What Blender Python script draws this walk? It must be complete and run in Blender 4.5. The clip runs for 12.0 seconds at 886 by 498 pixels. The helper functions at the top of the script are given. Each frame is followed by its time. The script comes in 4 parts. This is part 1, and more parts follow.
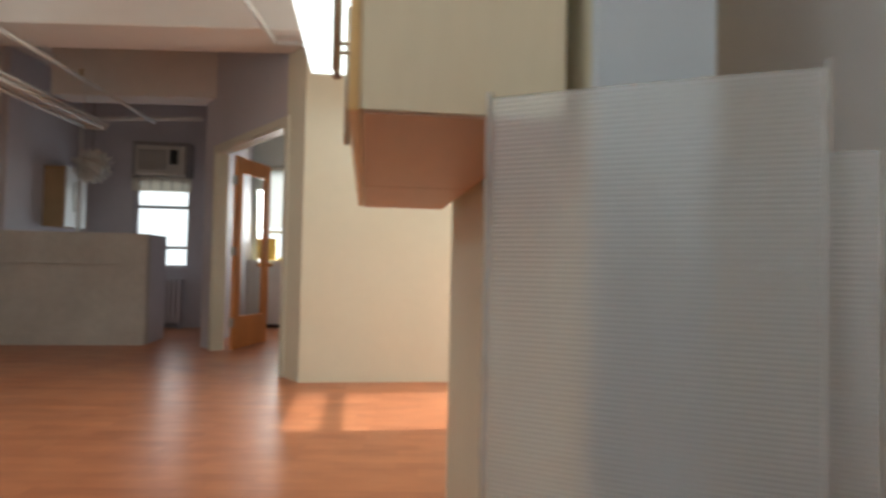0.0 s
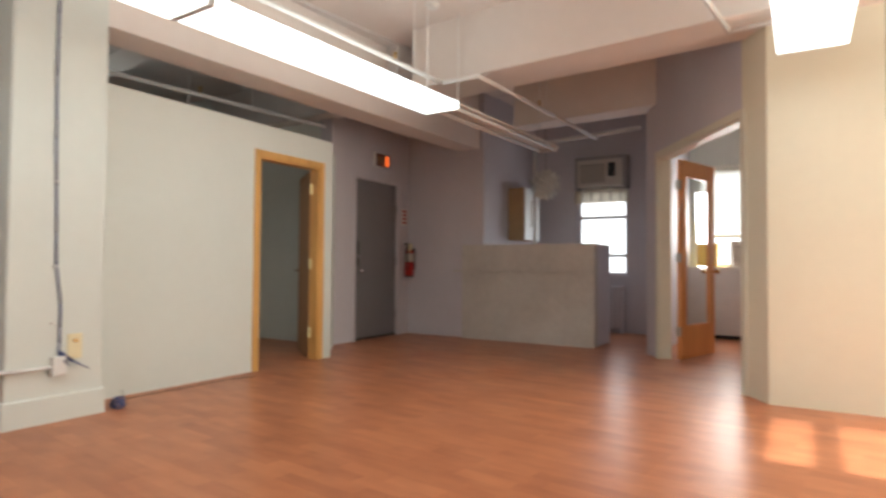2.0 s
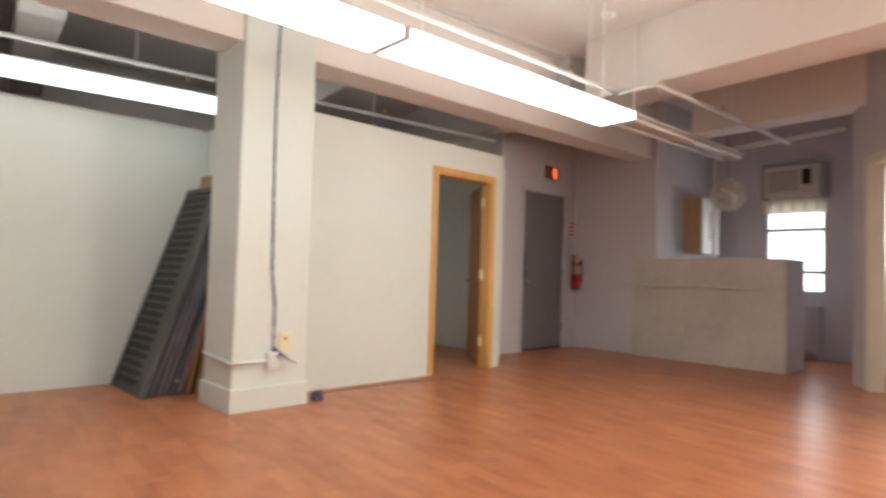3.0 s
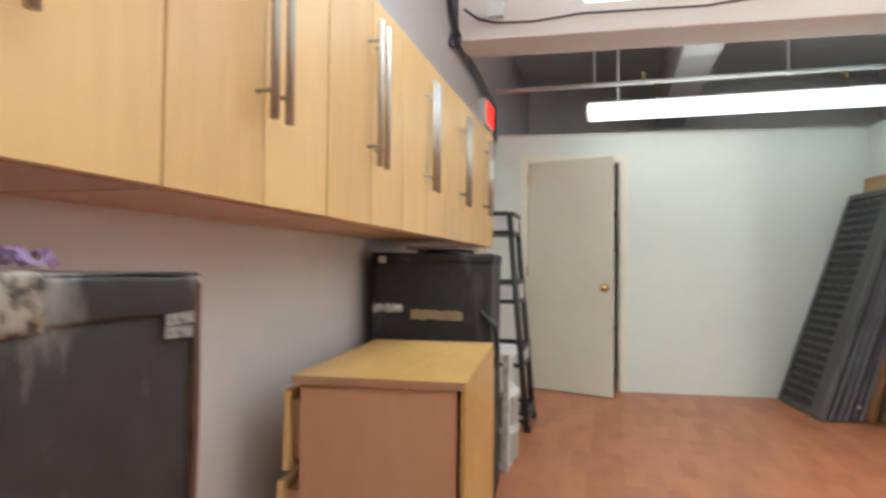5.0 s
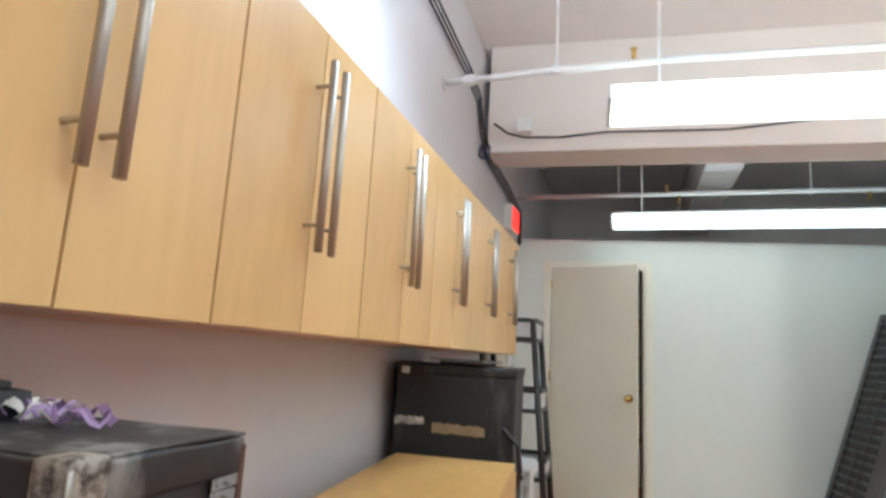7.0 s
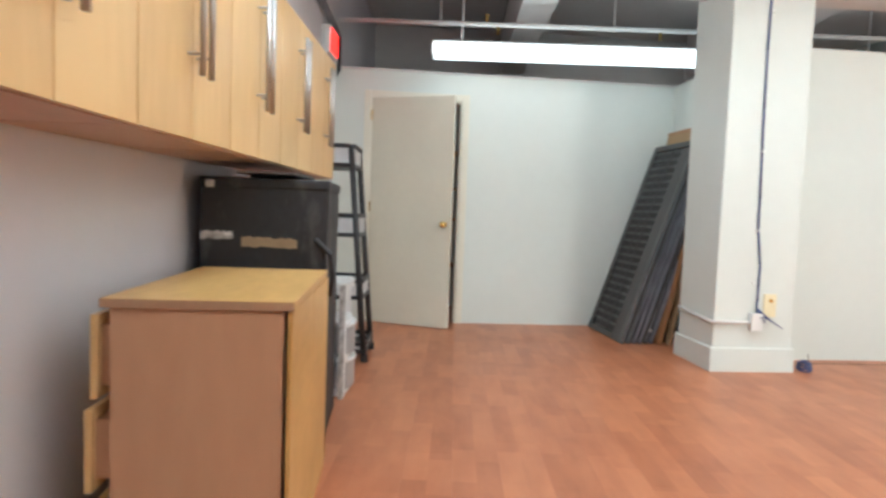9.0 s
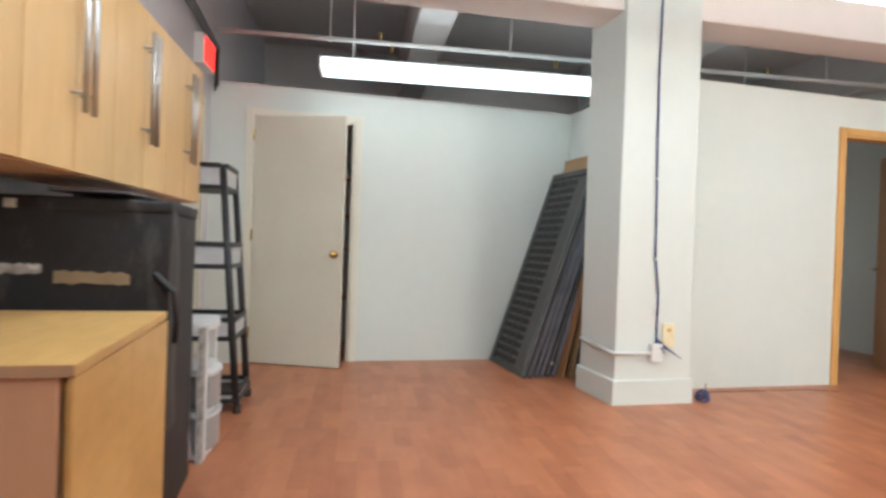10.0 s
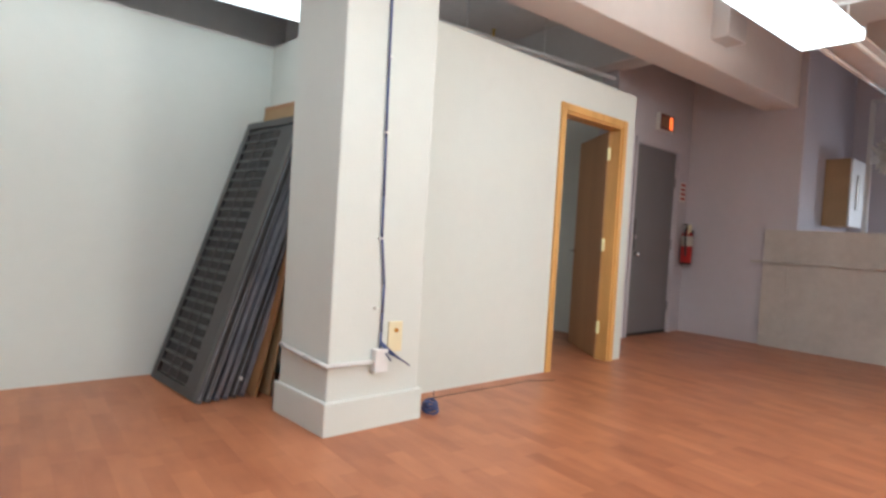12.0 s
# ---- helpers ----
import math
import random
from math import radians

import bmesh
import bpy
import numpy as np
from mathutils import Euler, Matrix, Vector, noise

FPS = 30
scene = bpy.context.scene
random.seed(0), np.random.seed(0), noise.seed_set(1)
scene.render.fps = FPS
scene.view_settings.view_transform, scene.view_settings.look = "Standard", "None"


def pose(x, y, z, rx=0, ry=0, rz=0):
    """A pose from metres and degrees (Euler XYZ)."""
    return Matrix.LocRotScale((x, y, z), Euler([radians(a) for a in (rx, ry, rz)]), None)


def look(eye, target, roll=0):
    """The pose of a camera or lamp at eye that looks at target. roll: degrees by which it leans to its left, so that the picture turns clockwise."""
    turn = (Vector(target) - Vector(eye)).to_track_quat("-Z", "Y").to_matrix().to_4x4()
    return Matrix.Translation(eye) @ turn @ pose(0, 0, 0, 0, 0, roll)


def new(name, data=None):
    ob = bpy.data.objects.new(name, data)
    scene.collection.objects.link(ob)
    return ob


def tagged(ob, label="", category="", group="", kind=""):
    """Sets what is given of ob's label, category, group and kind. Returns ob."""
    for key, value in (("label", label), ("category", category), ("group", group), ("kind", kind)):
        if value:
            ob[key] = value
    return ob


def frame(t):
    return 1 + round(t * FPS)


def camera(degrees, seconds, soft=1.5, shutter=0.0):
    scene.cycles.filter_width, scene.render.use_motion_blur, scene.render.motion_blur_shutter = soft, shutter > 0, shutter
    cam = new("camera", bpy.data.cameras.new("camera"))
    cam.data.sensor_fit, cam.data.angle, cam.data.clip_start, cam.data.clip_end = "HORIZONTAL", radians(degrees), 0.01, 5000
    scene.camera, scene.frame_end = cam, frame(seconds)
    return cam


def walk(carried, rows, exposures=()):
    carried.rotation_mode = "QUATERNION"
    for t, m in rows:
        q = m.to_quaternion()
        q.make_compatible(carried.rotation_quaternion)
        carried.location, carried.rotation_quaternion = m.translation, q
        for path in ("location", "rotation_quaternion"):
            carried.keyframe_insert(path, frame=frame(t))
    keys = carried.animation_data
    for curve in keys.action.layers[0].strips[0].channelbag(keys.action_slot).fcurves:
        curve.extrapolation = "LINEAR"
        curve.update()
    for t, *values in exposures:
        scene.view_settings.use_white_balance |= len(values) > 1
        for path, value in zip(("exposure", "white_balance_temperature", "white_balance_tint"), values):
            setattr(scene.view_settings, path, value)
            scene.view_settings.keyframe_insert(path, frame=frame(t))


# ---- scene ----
cam = camera(73.2, 12.0, soft=2.8, shutter=0.5)
PATH = [
    (0, (0.058, 0.143, 1.000), (0.315, 2.126, 1.055), 1.17),
    (0.5, (-0.094, 0.221, 0.999), (-0.132, 2.220, 1.032), 1.38),
    (1, (-0.182, 0.246, 1.014), (-0.577, 2.206, 1.038), 0.19),
    (1.5, (-0.190, 0.241, 1.028), (-0.956, 2.088, 1.061), -0.27),
    (2, (-0.226, 0.194, 1.008), (-1.266, 1.901, 1.064), 0.43),
    (2.5, (-0.248, 0.104, 1.022), (-1.506, 1.657, 1.105), 0.76),
    (2.7, (-0.255, 0.082, 1.023), (-1.576, 1.581, 1.105), 1.29),
    (4.3, (-0.435, -0.270, 1.055), (-2.418, -0.019, 1.120), 1.51),
    (4.5, (-0.420, -0.320, 1.064), (-2.419, -0.282, 1.112), 1.75),
    (5, (-0.419, -0.418, 1.088), (-2.391, -0.746, 1.146), 0.59),
    (5.5, (-0.390, -0.455, 1.131), (-2.326, -0.934, 1.274), 1.21),
    (6, (-0.379, -0.447, 1.161), (-2.309, -0.922, 1.390), 2.52),
    (6.5, (-0.376, -0.442, 1.190), (-2.297, -0.873, 1.546), 3.24),
    (6.7, (-0.373, -0.442, 1.193), (-2.293, -0.856, 1.571), 3.33),
    (8.3, (-0.354, -0.397, 1.068), (-2.351, -0.483, 0.993), 2.62),
    (8.5, (-0.357, -0.397, 1.063), (-2.354, -0.396, 0.952), 2.75),
    (9, (-0.411, -0.374, 1.035), (-2.399, -0.189, 0.910), 2.16),
    (9.5, (-0.538, -0.319, 1.023), (-2.503, 0.047, 0.946), 2.17),
    (10, (-0.745, -0.232, 1.030), (-2.683, 0.262, 1.016), 2.04),
    (10.5, (-0.918, -0.086, 1.043), (-2.795, 0.604, 1.032), 3.36),
    (11, (-1.234, -0.031, 1.033), (-2.944, 1.006, 1.001), 0.82),
    (11.5, (-1.518, 0.196, 1.018), (-3.085, 1.439, 1.031), 1.54),
    (12, (-1.810, 0.328, 1.024), (-3.290, 1.672, 0.975), 3.49),
]
EXPOSURES = [(0.0, 0.28, 6250, 4), (0.5, 0.48, 6200, 5), (1.0, 0.66, 6200, 7), (2.0, 0.86, 6500, 10), (2.5, 1.1, 6650, 12), (4.5, 1.2, 6000, 6), (5.0, 1.33, 5950, 5), (5.5, 1.33, 5850, 5), (6.5, 1.2, 5700, 4), (8.5, 1.47, 5650, 5), (9.0, 1.47, 5700, 6), (10.0, 1.38, 5750, 7), (10.5, 1.36, 5800, 8), (12.0, 1.32, 5850, 10)]
walk(cam, [(t, look(eye, target, roll)) for t, eye, target, roll in PATH], EXPOSURES)

# ---- world and light ----
world = bpy.data.worlds.new("world")
scene.world = world
world.use_nodes = True
SUN = Vector((-1.0, 0.004, -0.675)).normalized()
wn = world.node_tree.nodes
sky = wn.new("ShaderNodeTexSky")
sky.sky_type = "NISHITA"
sky.sun_disc = False
sky.sun_elevation = math.asin(-SUN.z)
sky.sun_rotation = math.atan2(-SUN.x, -SUN.y)
world.node_tree.links.new(sky.outputs[0], wn["Background"].inputs[0])
wn["Background"].inputs[1].default_value = 0.15
sun = new("sun", bpy.data.lights.new("sun", "SUN"))
sun.data.energy, sun.data.angle, sun.data.color = 5.0, radians(0.6), (1.0, 0.94, 0.84)
sun.matrix_world = look((3, 3, 6), Vector((3, 3, 6)) + SUN)


def area(name, eye, target, w, h, power, color):
    """Sky light that enters at a window."""
    ob = new(name, bpy.data.lights.new(name, "AREA"))
    ob.data.shape, ob.data.size, ob.data.size_y, ob.data.energy, ob.data.color = "RECTANGLE", w, h, power, color
    ob.matrix_world = look(eye, target)
    return ob


area("window_light", (3.12, 4.275, 1.76), (0, 4.275, 1.3), 1.04, 1.62, 56, (1.0, 0.93, 0.8))
area("window_light", (-2.95, 9.32, 1.45), (-2.9, 5, 0.6), 0.75, 1.0, 4.5, (0.9, 0.95, 1.0))
area("window_light", (-1.0, 9.62, 1.5), (-1.0, 5, 0.8), 1.2, 1.2, 34, (1.0, 0.97, 0.92))

# ---- materials ----
def mat(name, color, rough=0.6, metal=0.0, var=0.06, scale=3.0, bump=0.0, bscale=60.0, coat=0.0, tint=None, stretch=(1, 1, 1), emit=0.0, trans=0.0, rand=0.0):
    """A plain surface with two scales of mottling and a fine relief."""
    m = bpy.data.materials.new(name)
    m.use_nodes = True
    n, l = m.node_tree.nodes, m.node_tree.links
    b = n["Principled BSDF"]
    co = n.new("ShaderNodeTexCoord")
    mp = n.new("ShaderNodeMapping")
    mp.inputs["Scale"].default_value = stretch
    l.new(co.outputs["Object"], mp.inputs[0])
    n1, n2 = n.new("ShaderNodeTexNoise"), n.new("ShaderNodeTexNoise")
    n1.inputs["Scale"].default_value, n2.inputs["Scale"].default_value = scale, scale * 9
    n1.inputs["Detail"].default_value, n2.inputs["Detail"].default_value = 4, 6
    l.new(mp.outputs[0], n1.inputs[0]), l.new(mp.outputs[0], n2.inputs[0])
    add = n.new("ShaderNodeMath")
    add.operation = "MULTIPLY_ADD"
    add.inputs[1].default_value = 0.45
    l.new(n2.outputs[0], add.inputs[0]), l.new(n1.outputs[0], add.inputs[2])
    last = add.outputs[0]
    if rand:
        oi = n.new("ShaderNodeObjectInfo")
        ad = n.new("ShaderNodeMath")
        ad.operation = "MULTIPLY_ADD"
        ad.inputs[1].default_value = rand
        l.new(oi.outputs["Random"], ad.inputs[0]), l.new(last, ad.inputs[2])
        last = ad.outputs[0]
    rp = n.new("ShaderNodeValToRGB")
    t2 = tint or tuple(c * 0.8 for c in color)
    k = min(1.0, var * 6)
    rp.color_ramp.elements[0].position, rp.color_ramp.elements[1].position = 0.45, 1.05 + rand
    rp.color_ramp.elements[0].color = (*[a + (c - a) * k for a, c in zip(color, t2)], 1)
    rp.color_ramp.elements[1].color = (*[min(1, c * (1 + var)) for c in color], 1)
    l.new(last, rp.inputs[0]), l.new(rp.outputs[0], b.inputs["Base Color"])
    b.inputs["Roughness"].default_value, b.inputs["Metallic"].default_value = rough, metal
    b.inputs["Coat Weight"].default_value = coat
    if bump:
        n3, bp = n.new("ShaderNodeTexNoise"), n.new("ShaderNodeBump")
        n3.inputs["Scale"].default_value = bscale
        bp.inputs["Strength"].default_value, bp.inputs["Distance"].default_value = bump, 0.004
        l.new(mp.outputs[0], n3.inputs[0]), l.new(n3.outputs[0], bp.inputs["Height"]), l.new(bp.outputs[0], b.inputs["Normal"])
    if emit:
        b.inputs["Emission Color"].default_value = (*color, 1)
        b.inputs["Emission Strength"].default_value = emit
    if trans:
        b.inputs["Transmission Weight"].default_value = trans
    return m


white_wall = mat("white_wall", (0.675, 0.71, 0.67), 0.7, var=0.03, scale=1.2, bump=0.12)
south_paint = mat("south_paint", (0.66, 0.64, 0.66), 0.65, var=0.03, scale=1.2, bump=0.12)
# Blue-grey tone holds the cool light that falls on the wall stub's end.
cool_lit_paint = mat("cool_lit_paint", (0.66, 0.73, 0.80), 0.65, var=0.03, scale=1.2, bump=0.12)
cream_paint = mat("cream_paint", (0.78, 0.74, 0.60), 0.65, var=0.03, scale=1.4, bump=0.12)
mauve_paint = mat("mauve_paint", (0.61, 0.58, 0.62), 0.65, var=0.04, scale=1.2, bump=0.12)
counter_paint = mat("counter_paint", (0.58, 0.55, 0.51), 0.6, var=0.11, scale=1.6, bump=0.12, tint=(0.44, 0.41, 0.38))
ceil_paint = mat("ceiling_paint", (0.77, 0.71, 0.67), 0.75, var=0.05, scale=0.8, bump=0.15, tint=(0.67, 0.60, 0.55))
bay_paint = mat("bay_paint", (0.68, 0.65, 0.63), 0.75, var=0.06, scale=1.0, bump=0.15)
trim_white = mat("trim_white", (0.74, 0.71, 0.60), 0.45, var=0.03, scale=4)
door_cream = mat("door_cream", (0.68, 0.65, 0.54), 0.5, var=0.04, scale=2, bump=0.05)
lock_steel = mat("lock_steel", (0.10, 0.095, 0.10), 0.4, metal=0.6, var=0.15, scale=14)
door_grey = mat("door_grey", (0.20, 0.19, 0.20), 0.45, var=0.05, scale=2, bump=0.05)
pine = mat("pine", (0.72, 0.42, 0.14), 0.45, var=0.12, scale=4, stretch=(1, 1, 0.15), tint=(0.48, 0.25, 0.07))
oak_door = mat("oak_door", (0.42, 0.22, 0.10), 0.5, var=0.1, scale=4, stretch=(1, 1, 0.12), tint=(0.30, 0.14, 0.06))
orange_wood = mat("orange_wood", (0.74, 0.32, 0.11), 0.35, var=0.1, scale=4, stretch=(1, 1, 0.12), tint=(0.56, 0.21, 0.06))
birch = mat("birch", (0.71, 0.472, 0.205), 0.38, var=0.10, scale=2.6, stretch=(1.6, 1.6, 0.22), tint=(0.58, 0.34, 0.13), rand=0.25)
birch_edge = mat("birch_edge", (0.60, 0.37, 0.25), 0.45, var=0.08, scale=3, stretch=(0.2, 1, 1))
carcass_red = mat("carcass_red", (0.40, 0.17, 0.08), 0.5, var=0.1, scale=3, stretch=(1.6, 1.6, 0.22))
# Pale birch, lightened further to carry lamp light on the cabinet sides.
birch_pale_lit = mat("birch_pale_lit", (0.84, 0.75, 0.56), 0.42, var=0.06, scale=2.6, stretch=(1.6, 1.6, 0.22), tint=(0.68, 0.55, 0.36))
metal_bluish = mat("metal_bluish", (0.44, 0.45, 0.52), 0.3, metal=0.6, var=0.25, scale=5, stretch=(3, 3, 0.3), tint=(0.05, 0.055, 0.07))
plywood = mat("plywood", (0.58, 0.33, 0.19), 0.55, var=0.08, scale=2.4, stretch=(1, 1, 0.25), tint=(0.48, 0.25, 0.13))
steel = mat("brushed_steel", (0.50, 0.47, 0.43), 0.5, metal=1.0, var=0.08, scale=30, stretch=(1, 1, 0.05))
brass = mat("brass", (0.70, 0.48, 0.16), 0.25, metal=1.0, var=0.1, scale=20)
chrome = mat("chrome", (0.7, 0.7, 0.7), 0.15, metal=1.0, var=0.03, scale=20)
white_metal = mat("white_metal", (0.72, 0.70, 0.68), 0.4, var=0.05, scale=6)
white_plastic = mat("white_plastic", (0.78, 0.78, 0.76), 0.35, var=0.03, scale=6)
clear_plastic = mat("clear_plastic", (0.62, 0.63, 0.63), 0.3, var=0.1, scale=9)
black_plastic = mat("black_plastic", (0.03, 0.03, 0.032), 0.45, var=0.1, scale=8, bump=0.1)
fibre_grey = mat("fibre_grey", (0.075, 0.068, 0.064), 0.6, var=0.16, scale=2.6, bump=0.5, bscale=16, tint=(0.03, 0.027, 0.026))
tape_brown = mat("tape_brown", (0.30, 0.21, 0.12), 0.45, var=0.15, scale=14)
tape_white = mat("tape_white", (0.55, 0.53, 0.50), 0.5, var=0.2, scale=30, tint=(0.2, 0.18, 0.16))
ribbon_purple = mat("ribbon_purple", (0.42, 0.28, 0.52), 0.5, var=0.15, scale=14)
cable_blue = mat("cable_blue", (0.06, 0.08, 0.20), 0.45, var=0.1, scale=20)
cable_dark = mat("cable_dark", (0.03, 0.03, 0.035), 0.5, var=0.1, scale=20)
red_paint = mat("red_paint", (0.45, 0.02, 0.02), 0.3, var=0.08, scale=10)
beige_plate = mat("beige_plate", (0.78, 0.70, 0.46), 0.4, var=0.05, scale=10)
metal_bright = mat("metal_bright", (0.52, 0.54, 0.60), 0.3, metal=0.5, var=0.3, scale=9, stretch=(3, 3, 0.4), tint=(0.12, 0.12, 0.14))
hinge_cream = mat("hinge_cream", (0.85, 0.78, 0.40), 0.4, var=0.1, scale=20)
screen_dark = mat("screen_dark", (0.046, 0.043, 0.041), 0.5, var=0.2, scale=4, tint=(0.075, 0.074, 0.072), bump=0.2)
# Near-black colour stands for the shade inside the louvre slots.
screen_slot_shade = mat("screen_slot_shade", (0.020, 0.019, 0.019), 0.55, var=0.2, scale=5)
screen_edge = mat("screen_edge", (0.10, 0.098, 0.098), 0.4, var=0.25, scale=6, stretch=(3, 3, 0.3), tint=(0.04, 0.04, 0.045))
cardboard = mat("cardboard", (0.42, 0.27, 0.14), 0.7, var=0.1, scale=5)
board_grey = mat("board_grey", (0.33, 0.31, 0.31), 0.6, var=0.08, scale=5)
ac_grille = mat("ac_grille", (0.30, 0.27, 0.24), 0.6, var=0.06, scale=6)
ac_beige = mat("ac_beige", (0.60, 0.56, 0.50), 0.5, var=0.06, scale=5)
dark_hole = mat("dark_hole", (0.02, 0.02, 0.02), 0.8)
paper_white = mat("paper_white", (0.78, 0.76, 0.72), 0.7, var=0.05, scale=8)
valance_cloth = mat("valance_cloth", (0.78, 0.72, 0.62), 0.8, var=0.08, scale=6, trans=0.6)
blind_white = mat("blind_white", (0.96, 0.94, 0.89), 0.7, var=0.03, scale=4, trans=0.9)
yellow_box = mat("yellow_box", (0.80, 0.52, 0.10), 0.5, var=0.05, scale=6)
rust = mat("rust", (0.13, 0.055, 0.035), 0.6, var=0.25, scale=30, tint=(0.05, 0.03, 0.025))
birch_old = mat("birch_old", (0.64, 0.40, 0.14), 0.36, var=0.14, scale=2.2, stretch=(0.5, 1.6, 1.0), tint=(0.46, 0.25, 0.07))
plywood_edge = mat("plywood_edge", (0.46, 0.27, 0.16), 0.5, var=0.1, scale=5)
drawer_plastic = mat("drawer_plastic", (0.40, 0.40, 0.39), 0.3, var=0.12, scale=9)
bag_film = mat("bag_film", (0.80, 0.77, 0.80), 0.25, var=0.08, scale=12, trans=0.25)
asphalt = mat("asphalt", (0.06, 0.06, 0.06), 0.85, var=0.1, scale=1.0)
sign_red = mat("sign_red", (1.0, 0.03, 0.02), 0.4, emit=0.9)
sign_orange = mat("sign_orange", (1.0, 0.16, 0.03), 0.4, emit=0.7)
sign_dark = mat("sign_dark", (0.16, 0.035, 0.025), 0.4)
tube_lit = mat("tube_lit", (0.92, 1.0, 0.98), 0.4, emit=2.25)
tube_lit_new = mat("tube_lit_new", (0.96, 1.0, 0.95), 0.4, emit=3.3)
tube_lit_cold = mat("tube_lit_cold", (0.80, 0.92, 1.0), 0.4, emit=8.5)
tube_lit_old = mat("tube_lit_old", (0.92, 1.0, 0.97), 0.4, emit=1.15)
tube_off = mat("tube_off", (0.75, 0.75, 0.75), 0.25, var=0.03)


def worn_fibre(name, base, scuff, amount, size=(9, 9, 3.2), start=0.56):
    """Vulcanised fibre: dark mottled board with pale rubbed streaks and dust."""
    m = mat(name, base, 0.62, var=0.16, scale=3.0, bump=0.5, bscale=18, tint=tuple(c * 0.45 for c in base))
    n, l = m.node_tree.nodes, m.node_tree.links
    b = n["Principled BSDF"]
    old = b.inputs["Base Color"].links[0].from_socket
    co, mp, ns, rp, mx = n.new("ShaderNodeTexCoord"), n.new("ShaderNodeMapping"), n.new("ShaderNodeTexNoise"), n.new("ShaderNodeValToRGB"), n.new("ShaderNodeMix")
    mp.inputs["Scale"].default_value = size
    ns.inputs["Scale"].default_value, ns.inputs["Detail"].default_value, ns.inputs["Roughness"].default_value = 1.3, 9, 0.62
    rp.color_ramp.elements[0].position, rp.color_ramp.elements[1].position = start, start + 0.16
    rp.color_ramp.elements[0].color, rp.color_ramp.elements[1].color = (0, 0, 0, 1), (amount, amount, amount, 1)
    mx.data_type = "RGBA"
    for i in mx.inputs:
        if i.type == "RGBA" and i.name == "B":
            i.default_value = (*scuff, 1)
    l.new(co.outputs["Object"], mp.inputs[0]), l.new(mp.outputs[0], ns.inputs[0]), l.new(ns.outputs[0], rp.inputs[0])
    l.new(rp.outputs[0], mx.inputs[0])
    l.new(old, [i for i in mx.inputs if i.type == "RGBA" and i.name == "A"][0])
    l.new([o for o in mx.outputs if o.type == "RGBA"][0], b.inputs["Base Color"])
    return m


def glass(name, rough=0.0, color=(0.95, 0.97, 0.97)):
    m = bpy.data.materials.new(name)
    m.use_nodes = True
    b = m.node_tree.nodes["Principled BSDF"]
    b.inputs["Transmission Weight"].default_value = 1.0
    b.inputs["Roughness"].default_value = rough
    b.inputs["IOR"].default_value = 1.3
    b.inputs["Base Color"].default_value = (*color, 1)
    return m


trunk_fibre = worn_fibre("trunk_fibre", (0.036, 0.033, 0.032), (0.26, 0.25, 0.24), 0.9, (9, 9, 3.2), 0.52)
case_fibre = worn_fibre("case_fibre", (0.022, 0.022, 0.024), (0.10, 0.095, 0.09), 0.6)
tape_grey = worn_fibre("tape_grey", (0.36, 0.355, 0.35), (0.05, 0.048, 0.045), 0.9, (70, 70, 90), 0.5)
cap_metal = worn_fibre("cap_metal", (0.44, 0.39, 0.33), (0.06, 0.045, 0.035), 1.0, (48, 48, 48), 0.47)
clear_glass = glass("clear_glass")
frosted = glass("frosted", 0.26, (0.95, 0.98, 1.0))
frosted.node_tree.nodes["Principled BSDF"].inputs["Transmission Weight"].default_value = 0.72
# Emits by itself so the view through the north windows turns white.
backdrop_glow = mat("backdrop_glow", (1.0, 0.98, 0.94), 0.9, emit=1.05)


